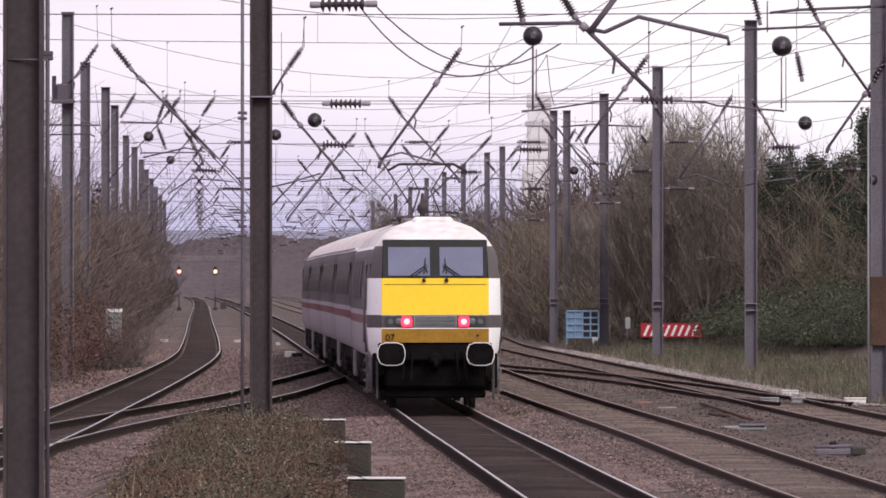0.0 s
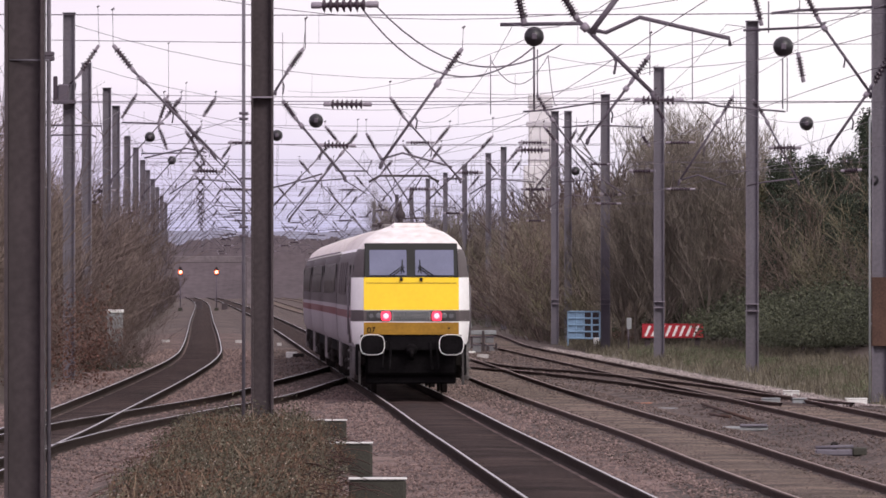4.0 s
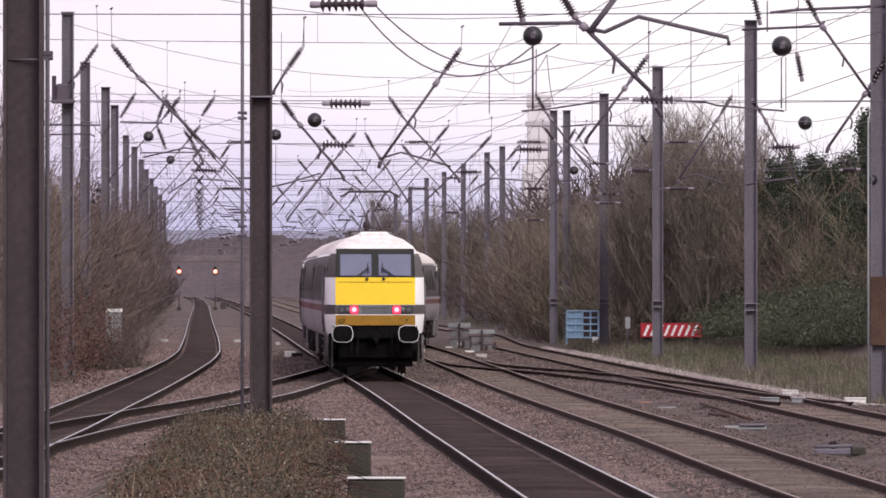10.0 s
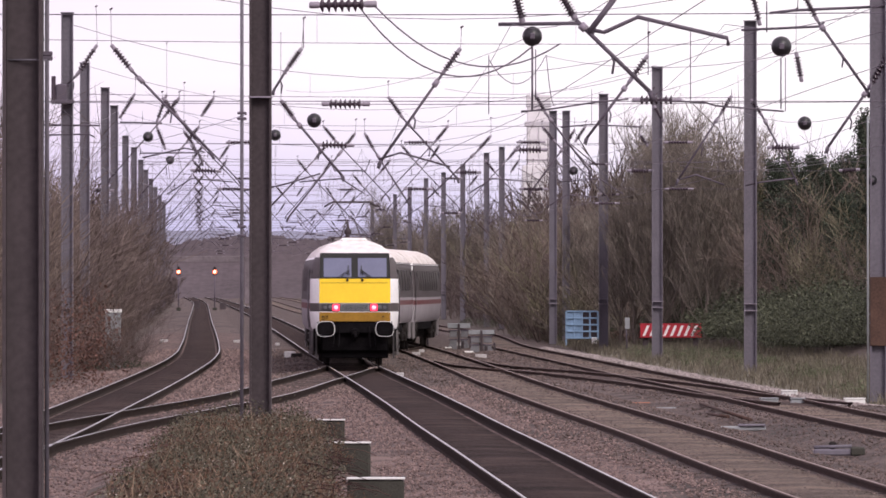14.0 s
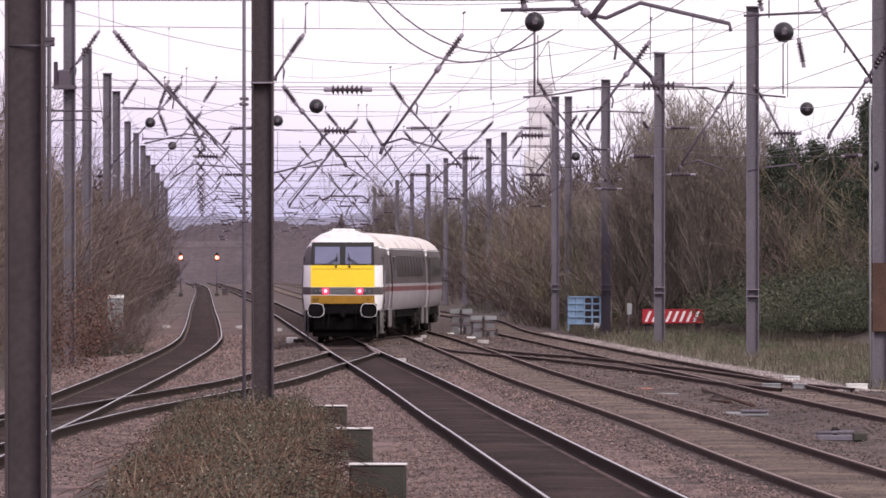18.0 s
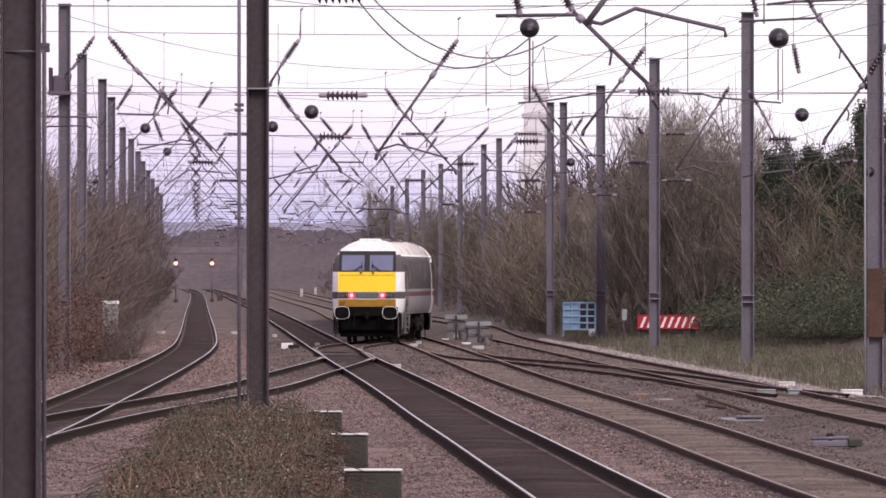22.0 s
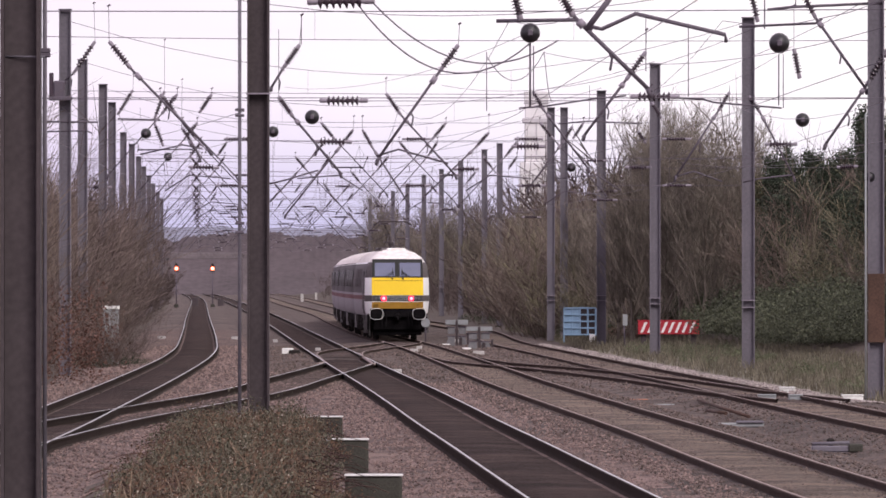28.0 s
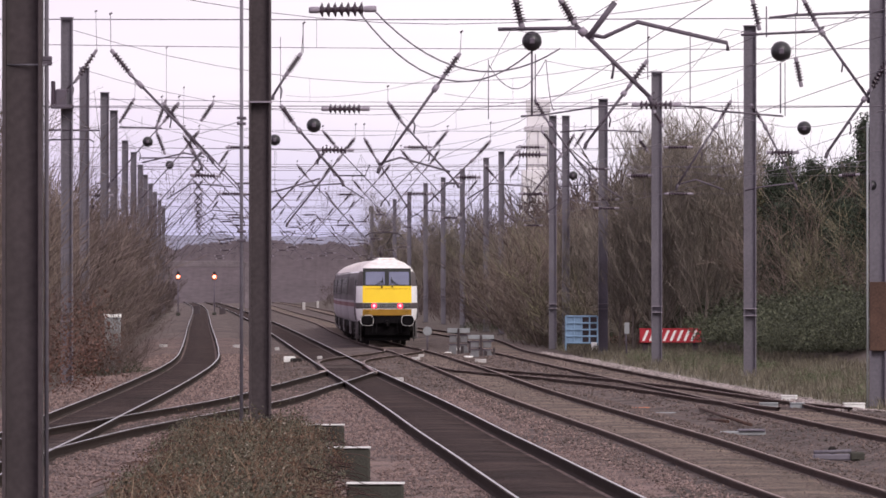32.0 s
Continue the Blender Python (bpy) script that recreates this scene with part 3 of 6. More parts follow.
def span(y, xl, xr, top=9.95, upper=7.9, lower=6.55, insulators=True):
    """Head wire, upper and lower cross wires between a pair of masts."""
    t = thing("head_span", "thin span wires between two masts", "span wires", group="head spans")
    part("head_wire", tube(bmesh.new(), sagging((xl, y, top), (xr, y, top), 1.55, 14), 0.008, 4), M["wire"], t)
    part("upper_wire", tube(bmesh.new(), sagging((xl, y, upper + 0.05), (xr, y, upper - 0.05), 0.05, 6), 0.008, 4), M["wire"], t)
    part("lower_wire", tube(bmesh.new(), sagging((xl, y, lower), (xr, y, lower), 0.06, 6), 0.008, 4), M["wire"], t)
    part("registration_wire", tube(bmesh.new(), [(xl, y, 5.2), (xr, y, 5.2)], 0.006, 4), M["wire"], t)
    for k in (0.35, 0.65):
        x = xl + (xr - xl) * k
        part("dropper", tube(bmesh.new(), [(x, y, upper - 0.04), (x, y, top - 1.55 * 4 * k * (1 - k))], 0.004, 4), M["wire"], t)
    return t


SPANS = [(135, -14.0, 9.9), (203, -9.6, 9.782), (262, -10.707, 8.924), (310, -12.304, 7.362), (353, -13.171, 6.288),
         (396, -14.089, 5.42), (452, -17.0, 4.4), (507, -17.335, 3.321), (560, -18.69, 1.294), (612, -20.016, 0.078),
         (665, -21.446, -1.196), (720, -22.86, -2.61), (785, -24.688, -4.095), (855, -26.499, -6.588)]
for y, xl, xr in SPANS:
    span(y, xl, xr)
rng = random.Random(11)
for k, (y, xl, xr) in enumerate(SPANS[2:]):
    for j, line in enumerate((LOOP, MAIN, SECOND, THIRD)):
        xc = line.at(y)
        if not xl + 0.5 < xc < xr - 0.5:
            continue
        s = 1 if (j + k) % 2 == 0 else -1
        if j == 0:
            s = 1
        if k > 0 or j == 0:
            a, b = (xc - s * 0.35, y, 7.85), (xc + s * 0.12, y, 7.28)
            arm(a, b, (xc + s * 1.95, y, 5.35), rod=(a[0], y, 8.0), r=0.021, ins=0.085)
            if j == 0:
                arm((xc + 0.15, y, 7.85), (xc - 0.3, y, 7.28), (xc - 1.9, y, 5.45), rod=(xc + 0.15, y, 8.0), r=0.021)
            if rng.random() < 0.4:
                continue
            a2, b2 = (xc + s * 1.15, y, 7.85), (xc + s * 0.78, y, 7.3)
            arm(a2, b2, (xc - s * 0.9, y, 5.35) if rng.random() < 0.55 else None, rod=(a2[0], y, 8.0), r=0.02, ins=0.08)
        bar("steady_arm", [(xc + s * 1.7, y, 5.4), (xc + s * 0.5, y, 5.5), (xc - s * 0.2, y, 5.05)], 0.022, "thin bent steady arm over the track", "steady arm", group="steady arms")
        for zz, dx in ((6.55, 1.75), (5.2, 1.7)):
            xi = xc + dx + rng.uniform(-0.2, 0.2)
            if xi + 0.6 < xr:
                strain((xi - 0.42, y, zz), (xi + 0.42, y, zz), r=0.06)

# the three nearest spans, arm by arm
arm((-7.435, 203, 7.829), (-6.953, 203, 7.22), (-5.126, 203, 5.342), rod=(-7.448, 203, 8.615))
arm((-9.7, 254, 9.168), (-10.287, 254, 8.294), (-10.541, 254, 8.056), rod=(-9.731, 254, 10.231))
arm((-10.54, 310, 8.971), (-11.063, 310, 8.119), None, rod=(-10.521, 310, 9.514))
arm((-9.455, 310, 8.933), (-9.804, 310, 7.964), None, rod=(-9.455, 310, 10.676))
arm((-9.804, 310, 7.848), (-9.494, 310, 7.034), None)
arm((-8.874, 310, 7.692), (-8.506, 310, 7.15), (-8.215, 310, 6.569), rod=(-8.854, 310, 9.32))
arm((-3.159, 203, 7.753), (-3.514, 203, 7.245), (-3.806, 203, 6.776), rod=(-3.108, 203, 8.412))
arm((0.406, 203, 7.753), (-0.013, 203, 7.156), (-1.446, 203, 5.126), rod=(0.431, 203, 8.209), r=0.036)
arm((-1.572, 262, 7.871), (-1.146, 262, 7.249), (0.491, 262, 5.447), rod=(-1.572, 262, 8.297))
arm((-2.984, 310, 7.615), (-3.333, 310, 7.15), (-5.348, 310, 4.631), rod=(-2.964, 310, 8.061))
arm((-2.674, 310, 7.615), (-2.325, 310, 6.995), (-1.046, 310, 5.019), rod=(-2.674, 310, 8.061))
arm((1.666, 310, 7.518), (1.201, 310, 6.995), (-0.62, 310, 5.251), rod=(1.666, 310, 8.119))
arm((1.763, 135, 6.803), (1.991, 135, 6.415), (3.156, 135, 5.284), r=0.036)
arm((1.088, 135, 6.837), (1.198, 135, 6.356), None)
arm((4.618, 203, 7.6), (4.174, 203, 6.966), (3.197, 203, 5.672), rod=(4.631, 203, 8.082), r=0.036)
arm((8.107, 203, 8.971), (8.425, 203, 8.362), (9.592, 203, 6.712), r=0.036)
arm((6.965, 203, 8.971), (7.13, 203, 8.26), None)
arm((7.942, 203, 7.664), (8.069, 203, 6.991), None, rod=(7.942, 203, 8.615))
arm((8.384, 262, 7.904), (8.056, 262, 7.363), (6.779, 262, 5.382))
arm((8.941, 262, 7.805), (9.268, 262, 7.314), (10.284, 262, 5.382))
arm((10.048, 203, 7.664), (9.566, 203, 6.839), (8.615, 203, 5.469), r=0.036)
arm((2.685, 262, 7.936), (3.013, 262, 7.363), (4.323, 262, 5.644))
arm((6.124, 262, 7.609), (6.419, 262, 7.151), None, rod=(6.124, 262, 8.1))
arm((4.534, 310, 7.731), (4.185, 310, 7.15), (2.984, 310, 5.542))
arm((-3.629, 203, 6.585), (-3.311, 203, 6.141), (-2.208, 203, 4.835))
arm((6.762, 310, 7.576), (7.053, 310, 7.15), None, rod=(6.762, 310, 8.061))
bar("steady_arm", [(6.779, 262, 5.447), (7.352, 262, 5.611), (8.171, 262, 5.316)], 0.028, "bent grey steady arm over the track", "steady arm", group="steady arms")
bar("steady_arm", [(8.744, 262, 5.284), (9.236, 262, 5.398), (10.218, 262, 5.513)], 0.028, "bent grey steady arm over the track", "steady arm", group="steady arms")
bar("steady_arm", [(-1.446, 203, 5.253), (-0.939, 203, 5.405), (0.178, 203, 5.088)], 0.026, "bent grey steady arm over the track", "steady arm", group="steady arms")
bar("steady_arm", [(-3.882, 203, 4.619), (-3.502, 203, 4.708), (-2.74, 203, 4.936)], 0.022, "bent grey steady arm over the track", "steady arm", group="steady arms")
bar("steady_arm", [(-3.291, 262, 6.103), (-3.128, 262, 5.726), (-2.227, 262, 5.726), (-2.096, 262, 6.053)], 0.026, "bent grey steady arm over the track", "steady arm", group="steady arms")
bar("steady_arm", [(-10.288, 310, 6.763), (-8.835, 310, 7.092), (-8.157, 310, 6.956)], 0.03, "bent grey steady arm over the track", "steady arm", group="steady arms")
bar("steady_arm", [(2.244, 135, 6.263), (2.413, 135, 6.229), (2.919, 135, 6.457), (4.253, 135, 6.145), (4.269, 135, 6.027)], 0.035, "cranked grey steel arm with a drop end", "steady arm", group="steady arms")
bar("stay_tube", [(2.582, 135, 6.753), (2.177, 135, 6.213)], 0.05, "thick grey stay tube", "stay tube")
bar("cross_tube", [(0.835, 135, 6.348), (2.017, 135, 6.364), (2.27, 135, 6.213)], 0.032, "straight grey cross tube", "cross tube", group="cross tubes")
bar("cross_tube", [(7.346, 203, 8.539), (7.917, 203, 8.603), (9.947, 203, 8.691)], 0.036, "straight grey cross tube", "cross tube", group="cross tubes")
bar("cross_tube", [(6.712, 203, 8.159), (8.425, 203, 8.235), (8.577, 203, 8.336)], 0.032, "straight grey cross tube", "cross tube", group="cross tubes")
bar("cross_tube", [(1.764, 203, 6.332), (2.334, 203, 6.37), (3.413, 203, 6.535), (4.174, 203, 6.611)], 0.022, "straight grey cross tube", "cross tube", group="cross tubes")
bar("cross_tube", [(5.316, 203, 6.56), (5.887, 203, 6.535), (6.141, 203, 6.458), (7.663, 203, 6.332)], 0.024, "straight grey cross tube", "cross tube", group="cross tubes")
bar("cross_tube", [(3.422, 262, 6.987), (4.323, 262, 7.069), (5.797, 262, 6.987)], 0.024, "straight grey cross tube", "cross tube", group="cross tubes")
bar("cross_tube", [(-11.063, 310, 7.983), (-9.61, 310, 7.944)], 0.03, "straight grey cross tube", "cross tube", group="cross tubes")
bar("cross_tube", [(-11.825, 353, 7.53), (-9.663, 353, 7.552)], 0.03, "straight grey cross tube", "cross tube", group="cross tubes")
bar("cross_tube", [(-11.208, 254, 6.913), (-9.62, 254, 6.897)], 0.03, "straight grey cross tube", "cross tube", group="cross tubes")
bar("cross_tube", [(-11.128, 254, 6.627), (-9.938, 254, 6.659), (-9.779, 254, 6.58)], 0.025, "straight grey cross tube", "cross tube", group="cross tubes")
for a, b in (((-1.991, 135, 6.634), (-0.979, 135, 6.651)), ((-2.715, 203, 6.497), (-1.624, 203, 6.497)), ((4.263, 203, 6.585), (5.38, 203, 6.585)), ((-3.668, 262, 6.479), (-2.554, 262, 6.463)),
             ((2.063, 262, 6.332), (3.046, 262, 6.332)), ((9.399, 262, 6.397), (10.349, 262, 6.397)), ((-8.641, 310, 6.336), (-7.576, 310, 6.298)), ((0.465, 310, 6.259), (1.337, 310, 6.259)),
             ((6.336, 310, 6.317), (7.246, 310, 6.317)), ((10.634, 353, 6.118), (11.605, 353, 6.118)), ((6.089, 353, 5.92), (6.928, 353, 5.92)), ((7.524, 396, 5.718), (8.514, 396, 5.767)),
             ((13.601, 310, 6.317), (14.318, 310, 6.356)), ((-13.701, 353, 6.074), (-12.818, 353, 6.074)), ((-14.032, 353, 5.611), (-13.48, 353, 5.611)), ((-13.959, 396, 5.544), (-13.266, 396, 5.544))):
    strain(a, b, r=0.11)
for c, r in (((1.342, 135, 6.17), 0.15), ((5.062, 135, 6.018), 0.155), ((8.133, 203, 6.065), 0.16), ((-2.88, 203, 6.129), 0.165), ((-3.756, 203, 5.799), 0.13), ((-8.531, 262, 6.708), 0.155), ((-9.339, 310, 6.685), 0.15), ((9.643, 203, 4.784), 0.12), ((4.495, 310, 6.317), 0.16)):
    ball(c, r)
bar("jumper_cable", sagging((-1.249, 135, 6.617), (1.342, 135, 6.018), 0.72, 14), 0.013, "thick black jumper cable hung in a loop", "cable", "wire", "jumper cables")
bar("jumper_cable", sagging((-1.021, 135, 6.634), (1.763, 135, 6.061), 0.6, 14), 0.013, "thick black jumper cable hung in a loop", "cable", "wire", "jumper cables")
bar("jumper_cable", sagging((0.692, 135, 5.824), (1.552, 135, 5.892), 0.4, 10), 0.007, "thin jumper wire hung in a loop", "cable", "wire", "jumper cables")
bar("jumper_cable", sagging((1.552, 135, 5.892), (1.679, 135, 5.133), 0.2, 8), 0.007, "thin jumper wire hung in a loop", "cable", "wire", "jumper cables")
for x, y0, y1, d, r in ((935, 85, 198, 135, 0.018), (941, 90, 180, 135, 0.01), (858, 100, 205, 135, 0.008), (1375, 105, 195, 135, 0.012), (1383, 105, 200, 135, 0.008), (1215, 50, 180, 135, 0.008),
                        (1140, 35, 135, 203, 0.012), (530, 35, 88, 203, 0.012), (1405, -60, 20, 203, 0.012), (1040, 160, 224, 262, 0.008), (480, 260, 332, 203, 0.006), (280, 235, 274, 353, 0.008), (245, 200, 219, 310, 0.008), (1322, 165, 178, 262, 0.008), (1288, 160, 172, 262, 0.008), (940, 165, 172, 262, 0.008), (1010, 210, 232, 310, 0.008), (490, 60, 180, 203, 0.008), (1350, 5, 60, 135, 0.012)):
    bar("drop_wire", [((x + 8 - 784) * d / 16000, d, 2.5 + (499 - y0 + 3) * d / 16000), ((x + 8 - 784) * d / 16000, d, 2.5 + (499 - y1 + 3) * d / 16000)], r, "thin vertical drop wire", "wire", "wire", "drop wires")

# running wires: messenger with its sag from span to span, contact wire with its stagger, droppers between
for name, line in (("loop", LOOP), ("main", MAIN), ("second", SECOND), ("third", THIRD)):
    t = thing("running_wires", "messenger and contact wire over one track", "overhead wires", group="running wires")
    ys = [60] + [s[0] for s in SPANS]
    mess, cont = [], []
    for i, (a, b) in enumerate(zip(ys, ys[1:])):
        for k in range(8):
            y = a + (b - a) * k / 8
            st = 0.2 * (1 if i % 2 else -1) * (1 - 2 * k / 8)
            zm = 6.35 - 4 * 0.75 * (k / 8) * (1 - k / 8)
            mess.append((line.at(y) + st * 0.5, y, zm))
            cont.append((line.at(y) + st, y, 4.95))
    part("messenger_wire", tube(bmesh.new(), mess, 0.005, 4), M["wire"], t)
    part("contact_wire", tube(bmesh.new(), cont, 0.005, 4), M["wire"], t)
    for p, q in zip(mess, cont):
        if 203 < p[1] < 400:
            part("dropper", tube(bmesh.new(), [p, q], 0.0035, 4), M["wire"], t)
for a, b, sg, r in (((-3.502, 203, 6.801), (1.215, 135, 6.128), 0.3, 0.008), ((1.955, 170, 6.75), (5.94, 120, 5.852), 0.35, 0.011), ((4.872, 203, 6.776), (6.975, 150, 7.066), 0.15, 0.011), ((0.055, 220, 7.202), (5.287, 150, 6.691), 0.5, 0.011),
                 ((5.316, 203, 6.585), (5.85, 150, 6.362), 0.15, 0.008), ((7.856, 300, 6.475), (10.048, 203, 6.332), 0.35, 0.014), ((7.856, 300, 6.381), (10.048, 203, 5.469), 0.3, 0.012), ((-11.367, 254, 6.421), (-2.919, 135, 5.006), 0.3, 0.009), ((-8.613, 262, 8.018), (-4.263, 203, 5.824), 0.15, 0.009), ((-13.098, 310, 6.414), (-4.517, 203, 5.634), 0.25, 0.009)):
    bar("feeder_wire", sagging(a, b, sg, 12), r * 0.5, "thin dark feeder wire", "wire", "wire", "feeder wires")

bar("feeder_wire", [(7.36, 310, 6.29), (13.601, 310, 6.317)], 0.008, "thin dark feeder wire", "wire", "wire", "feeder wires")
bar("feeder_wire", [(14.318, 310, 6.356), (19, 310, 6.4)], 0.008, "thin dark feeder wire", "wire", "wire", "feeder wires")
# slim poles and fittings at the two nearest masts
for x, d, r, z0, z1, clamps in ((-3.281, 75, 0.018, -0.3, 9.5, (4.394, 4.356)), (-2.929, 132, 0.026, 0.0, 9.0, (4.967, 4.884, 3.308, 3.176))):
    t = thing("slim_pole", "slim pale grey steel pole clamped beside the mast", "pole", pose(x, d, 0), "slim poles")
    part("pipe", tube(bmesh.new(), [(0, 0, z0), (0, 0, z1)], r, 8), M["steel"], t)
    for z in clamps:
        part("clamp", box(bmesh.new(), (-r * 2.6, -r * 1.5, z - 0.02), (r * 2.6, r * 1.5, z + 0.02), 0.008), M["tube"], t)
bar("mast_bracket", [(-3.637, 75, 4.342), (-3.277, 74.9, 4.34)], 0.01, "thin clamp rod round the dark mast", "bracket", "steel")
t = thing("mast_switch", "grey switch unit bolted high on a mast", "switch", pose(-10.652, 253.7, 0))
part("body", box(bmesh.new(), (-0.2, -0.15, 7.532), (0.12, 0.1, 8.056), 0.04), M["tube"], t)
part("plate", box(bmesh.new(), (-0.32, -0.2, 7.501), (0.32, 0.2, 7.612), 0.01), M["tube"], t)
part("upper_case", box(bmesh.new(), (-0.32, -0.12, 7.612), (-0.2, 0.1, 8.279), 0.02), M["insulator"], t)

# ---- plants: bare winter scrub, trees, brambles, grass ----
class Twigs:
    """Collects thin three-sided branches and small leaves into one mesh."""

    def __init__(self, seed):
        self.v, self.f, self.r = [], [], random.Random(seed)
        self.tips = self

    def stick(self, pts, r0, r1):
        n0 = len(self.v)
        n = len(pts)
        for i, p in enumerate(pts):
            d = (pts[min(i + 1, n - 1)] - pts[max(i - 1, 0)]).normalized()
            a = d.orthogonal().normalized()
            b = d.cross(a)
            r = r0 + (r1 - r0) * i / (n - 1)
            for k in range(3):
                c, s = math.cos(k * 2.0944), math.sin(k * 2.0944)
                self.v.append(tuple(p + a * (r * c) + b * (r * s)))
        for i in range(n - 1):
            for k in range(3):
                j = (k + 1) % 3
                self.f.append((n0 + 3 * i + k, n0 + 3 * i + j, n0 + 3 * i + 3 + j, n0 + 3 * i + 3 + k))

    def wisp(self, p, d, length, w):
        """The finest twig: one thin tapered blade."""
        R = self.r
        side = d.cross(Vector((R.uniform(-1, 1), R.uniform(-1, 1), R.uniform(-1, 1)))).normalized() * w
        q = p + d * length
        k = len(self.v)
        self.v += [tuple(p - side), tuple(p + side), tuple(q + side * 0.5), tuple(q - side * 0.5)]
        self.f.append((k, k + 1, k + 2, k + 3))

    def grow(self, p, d, length, r, level, kids, lift=0.25, wild=0.35, thin=0.012):
        """A branch that bends upward, with kids[level] side branches along it."""
        R = self.r
        if level == len(kids):
            self.tips.wisp(p, (d + Vector((R.uniform(-wild, wild), R.uniform(-wild, wild), lift)) * 0.5).normalized(), length, thin * 1.15)
            return
        pts = [p]
        seg = 3 - min(level, 2)
        for _ in range(seg):
            d = (d + Vector((R.uniform(-wild, wild), R.uniform(-wild, wild), R.uniform(-wild, wild) + lift)) * 0.45).normalized()
            pts.append(pts[-1] + d * (length / seg))
        self.stick(pts, r, max(r * 0.4, thin))
        if level < len(kids):
            for _ in range(kids[level]):
                u = R.uniform(0.2, 1.0)
                q = u * seg
                i = min(int(q), seg - 1)
                base = pts[i].lerp(pts[i + 1], q - i)
                side = Vector((R.uniform(-1, 1), R.uniform(-1, 1), R.uniform(-0.2, 0.9)))
                nd = (d * 0.7 + side.normalized() * 0.8).normalized()
                self.grow(base, nd, length * R.uniform(0.32, 0.68), max(r * 0.5, thin), level + 1, kids, lift, wild, thin)

    def leaf(self, p, size):
        R = self.r
        n = Vector((R.uniform(-1, 1), R.uniform(-1, 1), R.uniform(-0.3, 1))).normalized()
        a = n.orthogonal().normalized() * size
        b = n.cross(a) * 0.6
        k = len(self.v)
        self.v += [tuple(p - a), tuple(p + b), tuple(p + a), tuple(p - b)]
        self.f.append((k, k + 1, k + 2, k + 3))

    def mesh(self, name, *materials):
        me = bpy.data.meshes.new(name)
        me.from_pydata(self.v, [], self.f)
        for m in materials:
            me.materials.append(m)
        return me


def scrub_mesh(seed, h, spread, stems, kids, material, thin=0.013, split=False):
    """A bare shrub: one mesh, or its stems and its fine twigs apart."""
    t = Twigs(seed)
    if split:
        t.tips = Twigs(seed + 500)
    for _ in range(stems):
        a, q = t.r.uniform(0, math.tau), t.r.random() ** 0.5 * spread * 0.5
        lean = t.r.uniform(0.1, 0.85)
        d = Vector((math.cos(a) * lean, math.sin(a) * lean, 1)).normalized()
        t.grow(Vector((math.cos(a) * q, math.sin(a) * q, -0.3)), d, h * t.r.uniform(0.4, 0.95), t.r.uniform(0.012, 0.026), 0, kids, lift=0.12, wild=0.5, thin=thin)
    return (t.mesh("stem_clump", material), t.tips.mesh("crown", material)) if split else t.mesh("bare_shrub", material)


def leafy_mesh(seed, h, spread, leaves, size, material):
    """A low mound of stems with small leaves, uneven on top."""
    t = Twigs(seed)
    for _ in range(leaves):
        a, q = t.r.uniform(0, math.tau), t.r.random() ** 0.5
        top = h * (0.45 + 0.55 * noise.noise(Vector((math.cos(a) * q * 2.2 + seed, math.sin(a) * q * 2.2, 0)))) * (1 - q * q * 0.75) + 0.25 * h
        t.leaf(Vector((math.cos(a) * q * spread, math.sin(a) * q * spread, t.r.random() ** 0.6 * top)), size * t.r.uniform(0.5, 1.3))
    return t.mesh("leaves", material)


def tree_parts(seed, h, limbs, kids, crown, spread=0.5, trunk_r=0.16, thin=0.014):
    """A tapered trunk with limbs, and a crown of fine bare branches."""
    wood, fine = Twigs(seed), Twigs(seed + 100)
    R = wood.r
    p, pts = Vector((0, 0, -0.4)), []
    d = Vector((R.uniform(-0.1, 0.1), R.uniform(-0.1, 0.1), 1))
    for k in range(6):
        pts.append(p.copy())
        p = p + d * (h * 0.14) + Vector((R.uniform(-0.15, 0.15), R.uniform(-0.15, 0.15), 0))
    bm = bmesh.new()
    tube(bm, pts, trunk_r, 7, taper=0.35)
    for _ in range(limbs):
        u = R.uniform(0.12, 1.0) * 4.9
        base = pts[int(u)].lerp(pts[int(u) + 1], u - int(u))
        a = R.uniform(0, math.tau)
        dd = Vector((math.cos(a) * spread, math.sin(a) * spread, 1)).normalized()
        length = h * R.uniform(0.3, 0.55)
        end = [base]
        for _ in range(4):
            dd = (dd + Vector((R.uniform(-0.2, 0.2), R.uniform(-0.2, 0.2), 0.12))).normalized()
            end.append(end[-1] + dd * length / 4)
        tube(bm, end, trunk_r * 0.35, 5, taper=0.3)
        for _ in range(9):
            v = R.uniform(0.6, 4.0)
            i = min(int(v), 3)
            q = end[i].lerp(end[i + 1], v - i)
            fine.grow(q, (dd + Vector((R.uniform(-1, 1), R.uniform(-1, 1), R.uniform(-0.2, 0.7)))).normalized(), h * R.uniform(0.1, 0.22), 0.018, 0, kids, lift=0.4, wild=0.5, thin=thin)
    return mesh("trunk", bm, M["bark"], smooth=True), fine.mesh("crown", crown)


